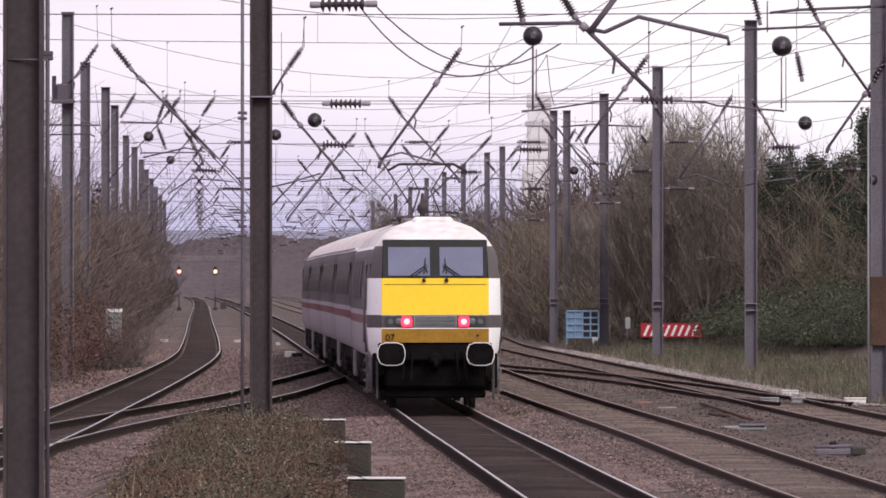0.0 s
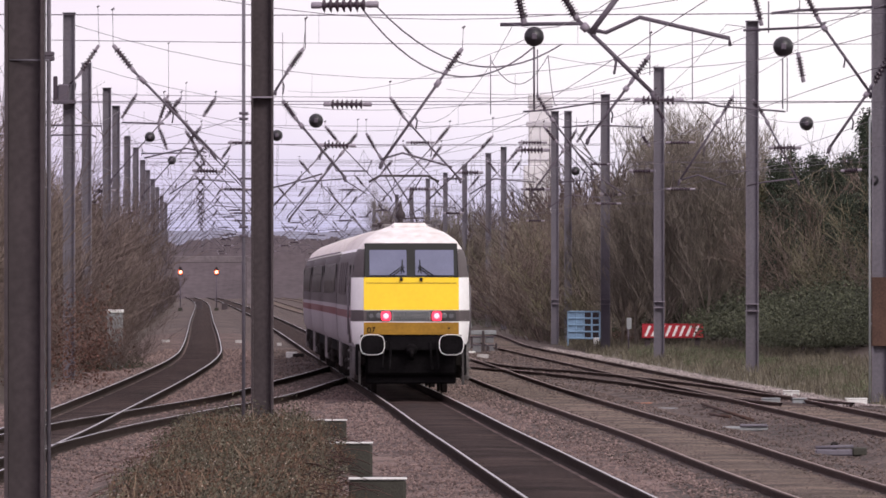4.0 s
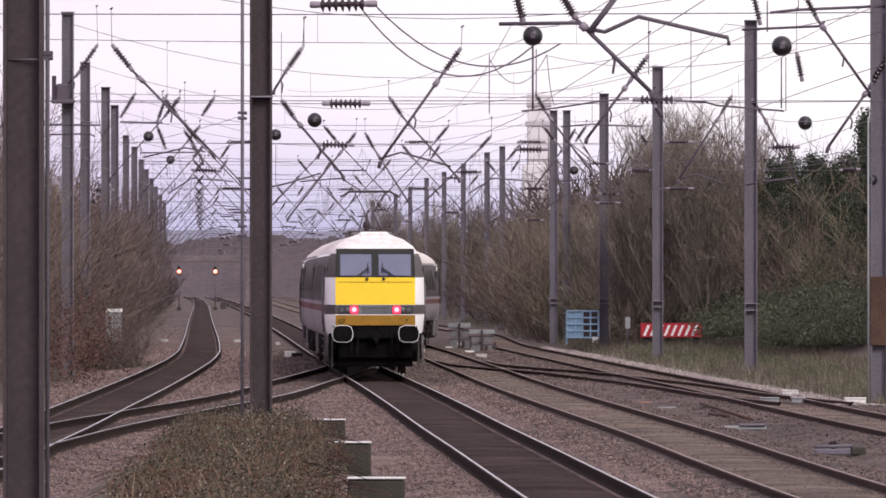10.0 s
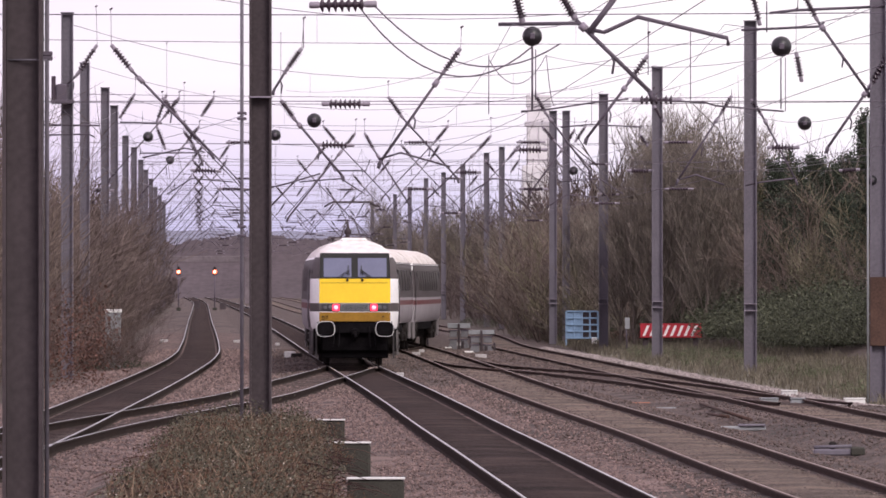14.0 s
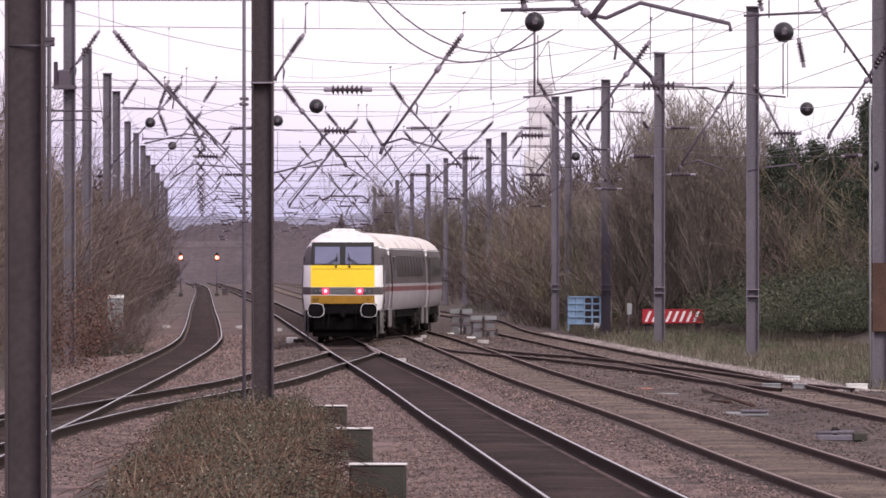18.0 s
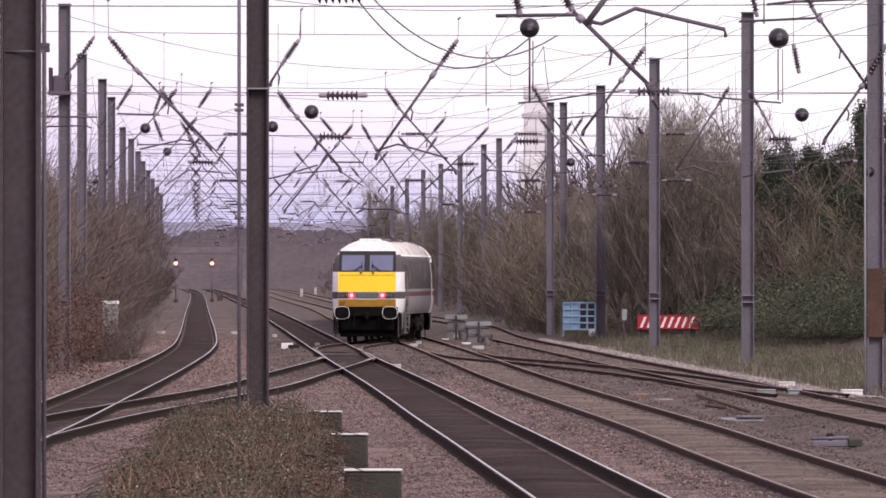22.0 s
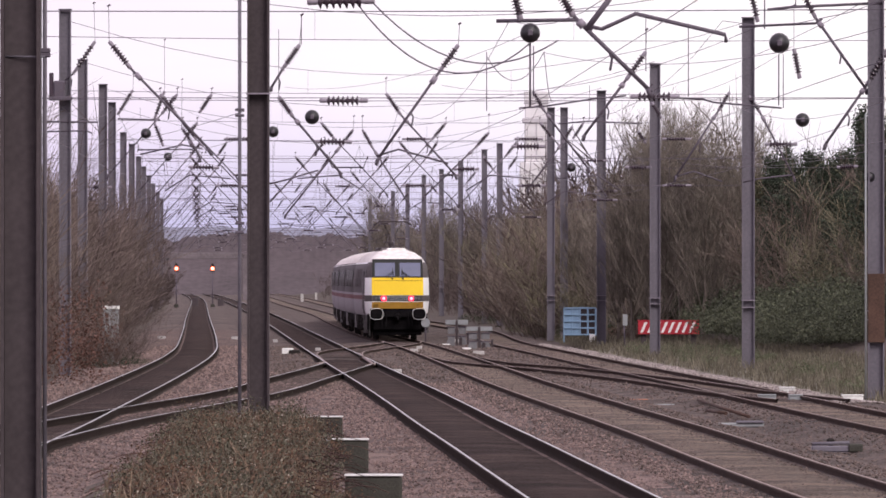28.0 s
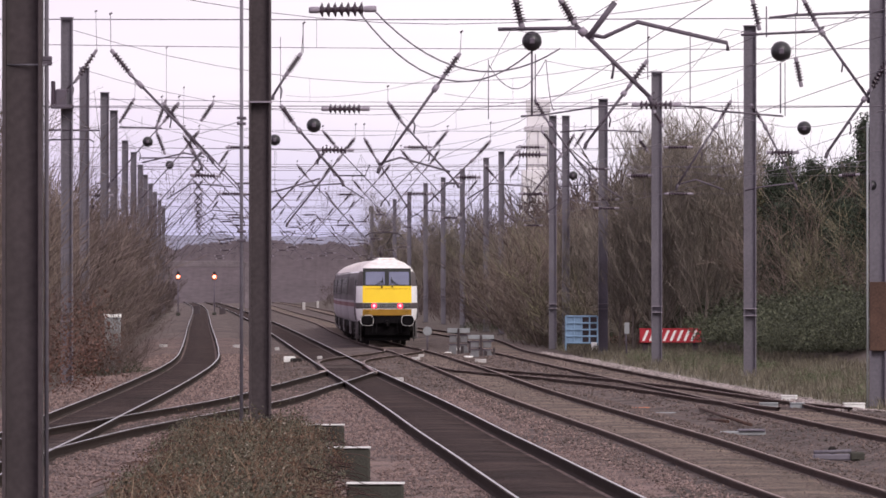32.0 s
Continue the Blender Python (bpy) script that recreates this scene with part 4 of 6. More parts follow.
SCRUB = [scrub_mesh(10 + k, h, sp, 14, (8, 11), M[m], 0.0085, True) for k, (h, sp, m) in enumerate(((4.6, 3.2, "twig"), (4.0, 3.6, "twig_olive"), (5.0, 3.0, "twig"), (3.4, 3.4, "twig_grey"), (4.4, 3.6, "twig"), (4.2, 3.4, "twig_dark")))]
DARK_SCRUB = [scrub_mesh(20 + k, h, sp, 14, (8, 11), M[m], 0.0085, True) for k, (h, sp, m) in enumerate(((5.4, 2.6, "twig_dark"), (6.0, 2.6, "twig_dark"), (5.0, 2.8, "twig")))]
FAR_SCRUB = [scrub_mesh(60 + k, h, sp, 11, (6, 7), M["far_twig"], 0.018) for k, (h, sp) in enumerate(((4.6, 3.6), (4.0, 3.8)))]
COPPER = Twigs(77)
for _ in range(1100):
    q, a = COPPER.r.random() ** 0.5 * 1.6, COPPER.r.uniform(0, math.tau)
    COPPER.leaf(Vector((math.cos(a) * q + COPPER.r.gauss(0, 0.25), math.sin(a) * q, COPPER.r.random() ** 0.8 * (4.6 - q) * (0.75 + 0.5 * noise.noise(Vector((a * 1.3, q, 7)))))), 0.055)
COPPER = COPPER.mesh("leaves", M["copper_leaf"])
BRAMBLE = [leafy_mesh(30 + k, h, sp, 2500, 0.038, M["bramble"]) for k, (h, sp) in enumerate(((1.9, 2.4), (1.4, 2.8), (2.2, 2.2)))]
WEEDS = [leafy_mesh(90 + k, 0.9, 0.6, 260, 0.04, M["weed"]) for k in range(2)]
rng = random.Random(5)


def shrub(x, y, scale, label="tangled bare brown shrub on the railway bank", lib=SCRUB, name="bare_shrub", category="shrub", sink=0.0):
    kind = lib[rng.randrange(len(lib))]
    ob = new(name, None if isinstance(kind, tuple) else kind)
    if isinstance(kind, tuple):
        part("stem_clump", kind[0], None, ob)
        part("crown", kind[1], None, ob)
    ob.matrix_world = pose(x, y, ground_z(x, y) - sink, 0, 0, rng.uniform(0, 360)) @ Matrix.Diagonal((scale * rng.uniform(0.85, 1.2), scale * rng.uniform(0.85, 1.2), scale * rng.uniform(0.8, 1.15), 1))
    return tagged(ob, label, category, "shrubs on the banks")


FRONT = Line([(200, 12.3), (248, 11.0), (306, 9.6), (360, 7.7), (440, 5.0), (650, 0.8), (970, -8.3), (1260, -20)])


def far_scrub(name, places, label, lib=FAR_SCRUB, material="far_twig", category="scrub"):
    """Shrubs past counting, joined into one mass."""
    v, f = [], []
    for x, y, s in places:
        me = lib[rng.randrange(len(lib))]
        n = len(v)
        a = rng.uniform(0, math.tau)
        c, sn = math.cos(a) * s, math.sin(a) * s
        g = ground_z(x, y)
        co = np.empty(len(me.vertices) * 3)
        me.vertices.foreach_get("co", co)
        co = co.reshape(-1, 3)
        v += [(x + px * c - py * sn, y + px * sn + py * c, g + pz * s) for px, py, pz in co]
        idx = np.empty(len(me.loops), dtype=int)
        me.loops.foreach_get("vertex_index", idx)
        f += (idx.reshape(-1, 4) + n).tolist()
    out = bpy.data.meshes.new(name)
    out.from_pydata(v, [], f)
    out.materials.append(M[material])
    return tagged(new(name, out), label, category, kind="stuff")


def clear_of_board(x, y):
    return not (y < 352 and 5.2 < x * 338 / y < 12.0) and not (y < 392 and 3.6 < x * 380 / y < 8.0)


# foot of the bank: bearing of each place from the camera, and its distance
BRAMBLE_EDGE = Line([(1060, 362), (1130, 352), (1320, 345), (1385, 321), (1440, 301), (1580, 276)])
y = 226.0
while y < 440:
    f = FRONT.at(y)
    low = 0.72 if y < 315 else 1.0
    for row, (o, s) in enumerate(((0.8, 0.5), (3.0, 0.72), (5.6, 0.9), (9.0, 1.1))):
        x, yy = f + o + rng.uniform(-0.9, 0.9), y + rng.uniform(-2.5, 2.5)
        px = 784 + 16000 * x / yy
        if clear_of_board(x, yy) and (px < 1100 or yy > BRAMBLE_EDGE.exact(px) + 15):
            shrub(x, yy, s * low * rng.uniform(0.8, 1.15), "tangled bare brown shrub on the bank" if row else "low bare shrub at the edge of the grass verge")
    y += 5.2
y = 200.0
while y < 430:
    f = LOOP.at(y) - 3.3
    for row, (o, s) in enumerate(((0.9, 0.46), (2.8, 0.78), (5.4, 1.02))):
        x, yy = f - o + rng.uniform(-0.6, 0.6), y + rng.uniform(-3, 3)
        if not (yy < 290 and -12.2 < x * 285 / yy < -8.6):
            shrub(x, yy, s * rng.uniform(0.8, 1.15), "tangled dark brown bare shrub beside the curving line", DARK_SCRUB)
    y += 6.0
for k in range(44):
    px, y = rng.uniform(70, 225), rng.uniform(320, 430)
    x = (px - 784) * y / 16000
    if x < LOOP.at(y) - 4.4:
        shrub(x, y, rng.uniform(0.72, 0.92), "tangled dark brown bare shrub beside the curving line", DARK_SCRUB)
spots = []
y = 436.0
while y < 1100:
    spots += [(FRONT.at(y) + o + rng.uniform(-1, 1), y + rng.uniform(-3, 3), s * rng.uniform(0.8, 1.15)) for o, s in ((1.0, 0.7), (4.0, 1.15), (8.0, 1.5))]
    y += 11 if y < 650 else 26
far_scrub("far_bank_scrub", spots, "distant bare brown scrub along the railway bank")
spots = []
y = 428.0
while y < 1000:
    spots += [(LOOP.at(y) - 3.7 - o + rng.uniform(-0.6, 0.6), y + rng.uniform(-3, 3), s * rng.uniform(0.8, 1.15)) for o, s in ((1.0, 0.62), (3.4, 1.0), (6.2, 1.35))]
    y += 11 if y < 650 else 22
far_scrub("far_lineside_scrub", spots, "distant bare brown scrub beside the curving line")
for x, y, s in ((-9.75, 228, 0.8), (-10.35, 246, 0.8), (-10.9, 276, 0.8), (-11.1, 292, 0.62), (-9.95, 240, 0.55)):
    shrub(x, y, s, "shrub keeping its dead copper-brown leaves", [COPPER], "copper_shrub")
for k in range(190):
    px = rng.uniform(1265, 1372) if k < 60 else rng.uniform(1372, 1590)
    back = rng.random() ** 1.5
    y = max(BRAMBLE_EDGE.exact(px), 350 if px < 1372 else 0) + 2.5 + 20 * back
    shrub((px - 784) * y / 16000, y, rng.uniform(0.7, 1.0) + 0.45 * back, "dark green bramble mound at the foot of the bank", BRAMBLE, "bramble_bush", "bramble", 0.1)
for k in range(9):
    y = rng.uniform(386, 394)
    shrub((rng.uniform(1075, 1180) - 784) * y / 16000, y, rng.uniform(0.6, 0.9), "dark green bramble mound at the foot of the bank", BRAMBLE, "bramble_bush", "bramble", 0.1)
BRACKEN = [leafy_mesh(36 + k, h, sp, 1700, 0.05, M["bracken"]) for k, (h, sp) in enumerate(((2.0, 2.2), (1.6, 2.6)))]
for k in range(46):
    px = rng.uniform(1150, 1590)
    y = max(BRAMBLE_EDGE.exact(px), 300) + rng.uniform(20, 40)
    shrub((px - 784) * y / 16000, y if px > 1370 else max(y, 362), rng.uniform(0.55, 0.95), "heap of dead brown bracken and leaves on the bank", BRACKEN, "bracken_clump", "bracken", 0.1)
for k in range(64):
    px = rng.uniform(1140, 1350)
    y = rng.uniform(370, 402)
    shrub((px - 784) * y / 16000, y, 0.55 + 0.5 * (y - 370) / 32 * rng.uniform(0.85, 1.15), "tangled bare brown shrub on the bank")
for k in range(34):
    px = rng.uniform(955, 1110)
    y = rng.uniform(399, 446)
    shrub((px - 784) * y / 16000, y, rng.uniform(0.8, 1.3), "tall tangled bare brown shrub on the bank")
for k in range(16):
    y = rng.uniform(398, 560)
    x = FRONT.at(y) + rng.uniform(0.2, 5)
    if clear_of_board(x, y):
        shrub(x, y, rng.uniform(0.5, 0.8), "dark green bramble mound at the foot of the bank", BRAMBLE, "bramble_bush", "bramble", 0.1)

# taller trees
TREES = [tree_parts(40 + k, h, 24, (6, 6), M["twig_grey"], sp, trunk_r=0.12, thin=0.0075) for k, (h, sp) in enumerate(((9.5, 0.5), (8.5, 0.6), (10.2, 0.45)))]


def tree(x, y, k, scale, label):
    t = thing("bare_tree", label, "tree", pose(x, y, ground_z(x, y), 0, 0, rng.uniform(0, 360)) @ Matrix.Scale(scale, 4), "bare trees")
    part("trunk", TREES[k][0], M["bark"], t)
    part("crown", TREES[k][1], M["twig_grey"], t)


for px, y, k, s in ((1098, 358, 1, 0.66), (1125, 352, 1, 0.78), (1150, 366, 0, 0.76), (1172, 346, 0, 0.78), (1192, 360, 1, 0.87), (1212, 350, 2, 0.74), (1232, 364, 2, 0.76), (1252, 344, 0, 0.79), (1272, 358, 1, 0.84),
                    (1296, 352, 2, 0.68), (1330, 372, 1, 0.6), (1080, 380, 1, 0.6), (1045, 400, 2, 0.5), (1025, 420, 0, 0.55), (960, 470, 2, 0.5), (925, 500, 1, 0.66),
                    (905, 530, 1, 0.68), (860, 580, 0, 0.68), (800, 640, 2, 0.68), (740, 760, 1, 0.85), (690, 840, 0, 0.98), (672, 860, 2, 0.85)):
    tree((px - 784) * y / 16000, y, k, s, "leafless grey-brown tree above the scrub")


def evergreen(x, y, h, w, seed, label, material="evergreen"):
    """Dense dark foliage in ragged sprays round a trunk."""
    t = thing("evergreen_tree", label, "tree", pose(x, y, ground_z(x, y)), "evergreen trees")
    part("trunk", tube(bmesh.new(), [(0, 0, -0.3), (0.1, 0, h * 0.5), (0, 0.1, h * 0.95)], 0.18, 7, taper=0.3), M["bark"], t)
    tw = Twigs(seed)
    for _ in range(115):
        u = 0.3 + 0.7 * tw.r.random()
        a = tw.r.uniform(0, math.tau)
        rad = w * (1.15 - u * 0.95) * tw.r.uniform(0.45, 1.0)
        tip = Vector((math.cos(a) * rad, math.sin(a) * rad, h * (0.08 + 0.9 * u) + tw.r.uniform(-0.3, 0.2)))
        root = Vector((0, 0, h * (0.05 + 0.85 * u)))
        tw.stick([root, tip], 0.03, 0.01)
        for _ in range(80):
            c = root.lerp(tip, tw.r.uniform(0.3, 1.15)) + Vector((tw.r.gauss(0, 0.3), tw.r.gauss(0, 0.3), tw.r.gauss(0, 0.24))) * (1.15 - 0.8 * u)
            tw.leaf(c, tw.r.uniform(0.025, 0.06))
    part("crown", tw.mesh("crown", M[material]), M[material], t)


for px, y, top, w, sd in ((1350, 342, 6.6, 1.0, 1), (1372, 338, 7.2, 1.3, 2), (1396, 344, 7.6, 1.4, 3), (1420, 336, 7.0, 1.4, 4), (1446, 344, 7.5, 1.5, 5), (1474, 338, 7.0, 1.5, 6), (1500, 342, 7.4, 1.5, 14), (1530, 344, 9.0, 0.9, 7), (1558, 336, 8.4, 1.4, 8),
                          (1584, 330, 8.4, 1.6, 9), (1385, 330, 5.6, 1.5, 10), (1440, 328, 5.6, 1.6, 11), (1490, 324, 5.8, 1.7, 12), (1545, 318, 6.4, 1.7, 13)):
    x = (px - 784) * y / 16000
    evergreen(x, y, top - ground_z(x, y), w, sd, "dark green evergreen on the bank" if sd != 7 else "tall narrow dark evergreen above the bank", "olive_leaf" if sd == 1 else "evergreen")
for px, y, k in ((1425, 326, 1.0), (1455, 330, 1.1), (1480, 322, 0.95)):
    shrub((px - 784) * y / 16000, y, k, "pale grey-brown bare shrub before the evergreens", [SCRUB[0]])


def blades(name, places, material, label, category, lo=0.15, hi=0.45, wide=0.012, seed=3):
    """Grass and dead stalks as thin bent blades, joined: nobody could count them."""
    R = random.Random(seed)
    v, f = [], []
    for x, y, k in places:
        z = ground_z(x, y) - 0.02
        h = R.uniform(lo, hi) * k
        a = R.uniform(0, math.tau)
        dx, dy = math.cos(a), math.sin(a)
        bx, by = R.uniform(-0.5, 0.5) * h, R.uniform(-0.5, 0.5) * h
        n = len(v)
        w = wide * R.uniform(0.6, 1.4)
        v += [(x - dx * w, y - dy * w, z), (x + dx * w, y + dy * w, z), (x + bx * 0.4 + dx * w * 0.8, y + by * 0.4 + dy * w * 0.8, z + h * 0.6), (x + bx * 0.4 - dx * w * 0.8, y + by * 0.4 - dy * w * 0.8, z + h * 0.6), (x + bx, y + by, z + h)]
        f += [(n, n + 1, n + 2, n + 3), (n + 3, n + 2, n + 4)]
    me = bpy.data.meshes.new(name)
    me.from_pydata(v, [], f)
    me.materials.append(material)
    return tagged(new(name, me), label, category, kind="stuff")


R = random.Random(8)
verge = []
for _ in range(34000):
    y = 180 + 300 * R.random() ** 1.3
    a = THIRD.at(y) + 2.7
    b = FRONT.at(y) + 2.0
    if b > a:
        verge.append((a + (b - a) * R.random() ** 0.9, y, 1.0))
blades("verge_grass", verge, M["grass"], "rough pale winter grass on the verge", "grass", 0.08, 0.38, 0.012)
spots = []
for k in range(120):
    y = rng.uniform(205, 335)
    spots.append((THIRD.at(y) + rng.uniform(3.2, 6.2), y, rng.uniform(0.25, 0.62)))
far_scrub("verge_weeds", spots, "small green weed tufts in the verge grass", WEEDS, "weed", "weeds")
mound = []
for _ in range(46000):
    x, y = R.uniform(-4.6, -0.8), 70 + 72 * R.random()
    edge = -1.0 + 0.35 * noise.noise(Vector((y * 0.25, 3, 0))) - (y - 95) * 0.0257
    left = -3.35 - (y - 95) * 0.012 + 0.3 * noise.noise(Vector((y * 0.2, 9, 0)))
    if left < x < edge and R.random() < 0.25 + (x - left) / 0.9:
        patch = noise.noise(Vector((x * 1.7, y * 0.35, 4)))
        mound.append((x, y, 0.55 + 0.7 * abs(noise.noise(Vector((x * 2.1, y * 0.6, 0)))), patch))
blades("mound_grass", [(x, y, k) for x, y, k, p in mound if p < 0.2][:4200], M["grass"], "tangled dry grass between the lines", "grass", 0.1, 0.6, 0.008, 4)
blades("mound_stalks", [(x, y, k) for x, y, k, p in mound[::5] if p > -0.25], M["stalk"], "dead brown stalks and runners in the brambles", "dead stalks", 0.2, 0.75, 0.009, 6)


def leaf_litter(name, places, material, size, label, category, seed):
    tw = Twigs(seed)
    for x, y, k, p in places:
        z = ground_z(x, y)
        for _ in range(4):
            tw.leaf(Vector((x + tw.r.uniform(-0.08, 0.08), y + tw.r.uniform(-0.15, 0.15), z + tw.r.random() ** 1.2 * 0.62 * k)), tw.r.uniform(0.4, 1.3) * size)
    return tagged(new(name, tw.mesh(name, material)), label, category, kind="stuff")


leaf_litter("mound_brambles", [m for m in mound if m[3] > 0.0][:8000], M["mound_leaf"], 0.018, "low green and brown bramble leaves", "bramble", 55)
leaf_litter("dead_leaves", mound[1::5], M["dead_leaf"], 0.019, "dead brown leaves caught in the brambles", "dead leaves", 56)
leaf_litter("bleached_leaves", mound[2::40], M["pale_leaf"], 0.013, "a few bleached dead leaves in the brambles", "dead leaves", 57)



# taller bramble clumps on the mound, round the mast's foot and against the plinths
CLUMP = [leafy_mesh(120 + k, 0.6, 0.42, 620, 0.018, M["mound_leaf"]) for k in range(3)]
DRY_CLUMP = [leafy_mesh(130 + k, 0.55, 0.42, 520, 0.018, M["dead_leaf"]) for k in range(2)]
green, dry = [], []
for k in range(120):
    y = rng.uniform(88, 136)
    x = rng.uniform(-3.2 - (y - 95) * 0.014, -1.25 - (y - 95) * 0.026)
    (dry if noise.noise(Vector((x * 1.3, y * 0.22, 11))) > 0.12 else green).append((x, y, rng.uniform(0.5, 1.2)))
for px, y, s in ((395, 131, 1.0), (420, 133, 1.3), (500, 128, 1.1), (515, 133, 1.2), (560, 119, 1.0), (585, 118, 0.8), (625, 101, 0.9), (655, 101, 0.8), (535, 138, 1.0), (570, 139, 0.9), (480, 131, 1.2), (372, 134, 0.9), (460, 134, 1.1)):
    (green if s > 0.9 else dry).append(((px - 784) * y / 16000, y, s))
far_scrub("bramble_clumps", green, "green bramble clumps between the lines, grown against the concrete", CLUMP, "mound_leaf", "bramble")
far_scrub("dry_bramble_clumps", dry, "clumps of dead brown bramble leaves between the lines", DRY_CLUMP, "dead_leaf", "bramble")
spots = [(-10.43, 280, 0.5), (-10.096, 279, 0.45), (-9.87, 281, 0.55), (-10.734, 282, 0.6)]
for px, y, s in ((186, 277, 0.26), (200, 276, 0.24), (214, 278, 0.25), (228, 279, 0.3), (175, 278, 0.32)):
    shrub((px - 784) * y / 16000, y, s, "low dark bare shrub in front of the grey cabinet", DARK_SCRUB)
for x, y, s in spots:
    shrub(x, y, s, "bramble mound at the foot of the grey cabinet", BRAMBLE, "bramble_bush", "bramble", 0.2)

runners = Twigs(66)
for x, y, k, p in mound[5::11]:
    a, length = runners.r.uniform(0, math.tau), runners.r.uniform(0.35, 0.9)
    q = Vector((x, y, ground_z(x, y) - 0.03))
    d = Vector((math.cos(a) * 0.7, math.sin(a) * 0.7, 1.1))
    pts = [q]
    for _ in range(5):
        pts.append(pts[-1] + d.normalized() * (length / 5))
        d = d + Vector((math.cos(a) * 0.2, math.sin(a) * 0.2, -0.42))
    runners.stick(pts, 0.008, 0.005)
tagged(new("bramble_runners", runners.mesh("bramble_runners", M["dark_stalk"])), "arching dark red-brown bramble runners", "bramble", kind="stuff")
# ---- the far distance ----
def ridge(name, y, x0, x1, z_of, material, label, seed, rough=1.0):
    bm = bmesh.new()
    R = random.Random(seed)
    last = None
    n = 1100
    for k in range(n + 1):
        x = x0 + (x1 - x0) * k / n
        z = z_of(x) * (1 + 0.10 * noise.noise(Vector((x * 0.05, seed, 0))) + 0.12 * rough * noise.noise(Vector((x * 0.3, seed, 2))) + 0.04 * rough * noise.noise(Vector((x * 1.5, seed, 4)))) + R.uniform(-0.012, 0.012) * rough * z_of(x)
        row = [bm.verts.new((x, y, -1)), bm.verts.new((x, y + 26, z_of(x) * 0.62)), bm.verts.new((x, y + 30, z)), bm.verts.new((x, y + 120, -1))]
        if last:
            for j in range(3):
                bm.faces.new((last[j], row[j], row[j + 1], last[j + 1])).smooth = True
        last = row
    return tagged(part(name, bm, M[material]), label, "backdrop", kind="structure")


ridge("backdrop_woods", 1500, -140, 110, lambda x: 9.8, "haze", "distant brown winter woodland", 3)
ridge("backdrop_hills", 3400, -400, 300, lambda x: 22.0, "haze_far", "hills on the horizon, coloured pale blue-grey as haze", 5, 0.12)

bridge = thing("road_bridge", "old brick road bridge far down the line, lightened with haze in its colour", "bridge", pose(-29.613, 1150, 0))
part("parapet", box(bmesh.new(), (-5.2, -0.3, 5.016), (4.5, 0.3, 5.806), 0.05), M["brick"], bridge)
part("deck", box(bmesh.new(), (-5.2, 0.3, 5.088), (4.5, 5, 5.447), 0.05), M["brick"], bridge)
for x0, x1 in ((-6.6, -5.2), (4.5, 6.2)):
    part("abutment", box(bmesh.new(), (x0, -0.2, -0.5), (x1, 5, 5.662), 0.05), M["brick"], bridge)

tower = thing("tower", "pale tall tower block with banded top, far off", "tower", pose(15.94, 1500, 0))
w = 2.06
for name, h0, h1, k, m in (("shaft", 0, 28.3, 0.96, "tower"), ("ledge", 28.3, 29.1, 1.12, "tower_dark"), ("upper_stage", 29.1, 31.5, 0.92, "tower"), ("crown_ledge", 31.5, 31.8, 1.02, "tower_dark"), ("crown", 31.8, 33.6, 0.98, "tower"), ("string_course", 26.0, 26.15, 1.0, "tower_dark"), ("base_course", 22.6, 22.95, 1.04, "tower_dark")):
    bm = bmesh.new()
    box(bm, (-w * k, -w * k, h0), (w * k, w * k, h1), 0.1)
    part(name, bm, M[m], tower)
for x in (-0.9, 0.0, 0.9):
    part("buttress", box(bmesh.new(), (x * w - 0.12, -w - 0.1, 6), (x * w + 0.12, -w * 0.96, 28.281), 0.02), M["tower_dark"], tower)
part("lower_hall", box(bmesh.new(), (-w * 1.35, -w * 1.2, 0), (w * 1.3, w, 21.9), 0.2), M["tower"], tower)


# ---- signals and small lineside things ----
def signal(x, y, z):
    t = thing("colour_light_signal", "far railway signal showing a red light", "signal", pose(x, y, 0), "signals")
    part("post", tube(bmesh.new(), [(0, 0, -0.3), (0, 0, z - 0.3)], 0.06, 8), M["tube"], t)
    part("head", box(bmesh.new(), (-0.2, 0, z - 0.3), (0.2, 0.25, z + 0.34), 0.04), M["guard"], t)
    la = part("lamp", lathe(bmesh.new(), [(0.2, 0), (0.17, 0.05)], pose(0, -0.005, z, 90), 14), M["signal_red"], t, "lit red lamp")
    part("lamp_core", lathe(bmesh.new(), [(0.13, 0), (0.09, 0.03)], pose(0, -0.06, z, 90), 12), M["signal_core"], la)
    part("base", box(bmesh.new(), (-0.2, -0.2, -0.3), (0.2, 0.3, 0.1), 0.03), M["concrete"], t)
    part("hood", tube(bmesh.new(), [(0, -0.2, z + 0.38), (0, 0, z + 0.4)], 0.1, 8), M["gear"], t)


signal(-24.809, 850, 3.456)
signal(-21.409, 850, 3.456)
for x, z in ((-24.131, 0.9), (-21.615, 0.7)):
    t = thing("lineside_cabinet", "small dark cabinet beside the far signals", "cabinet", pose(x, 890, -0.25))
    part("case", box(bmesh.new(), (-0.3, -0.25, 0), (0.3, 0.25, z), 0.04), M["dark_steel"], t)

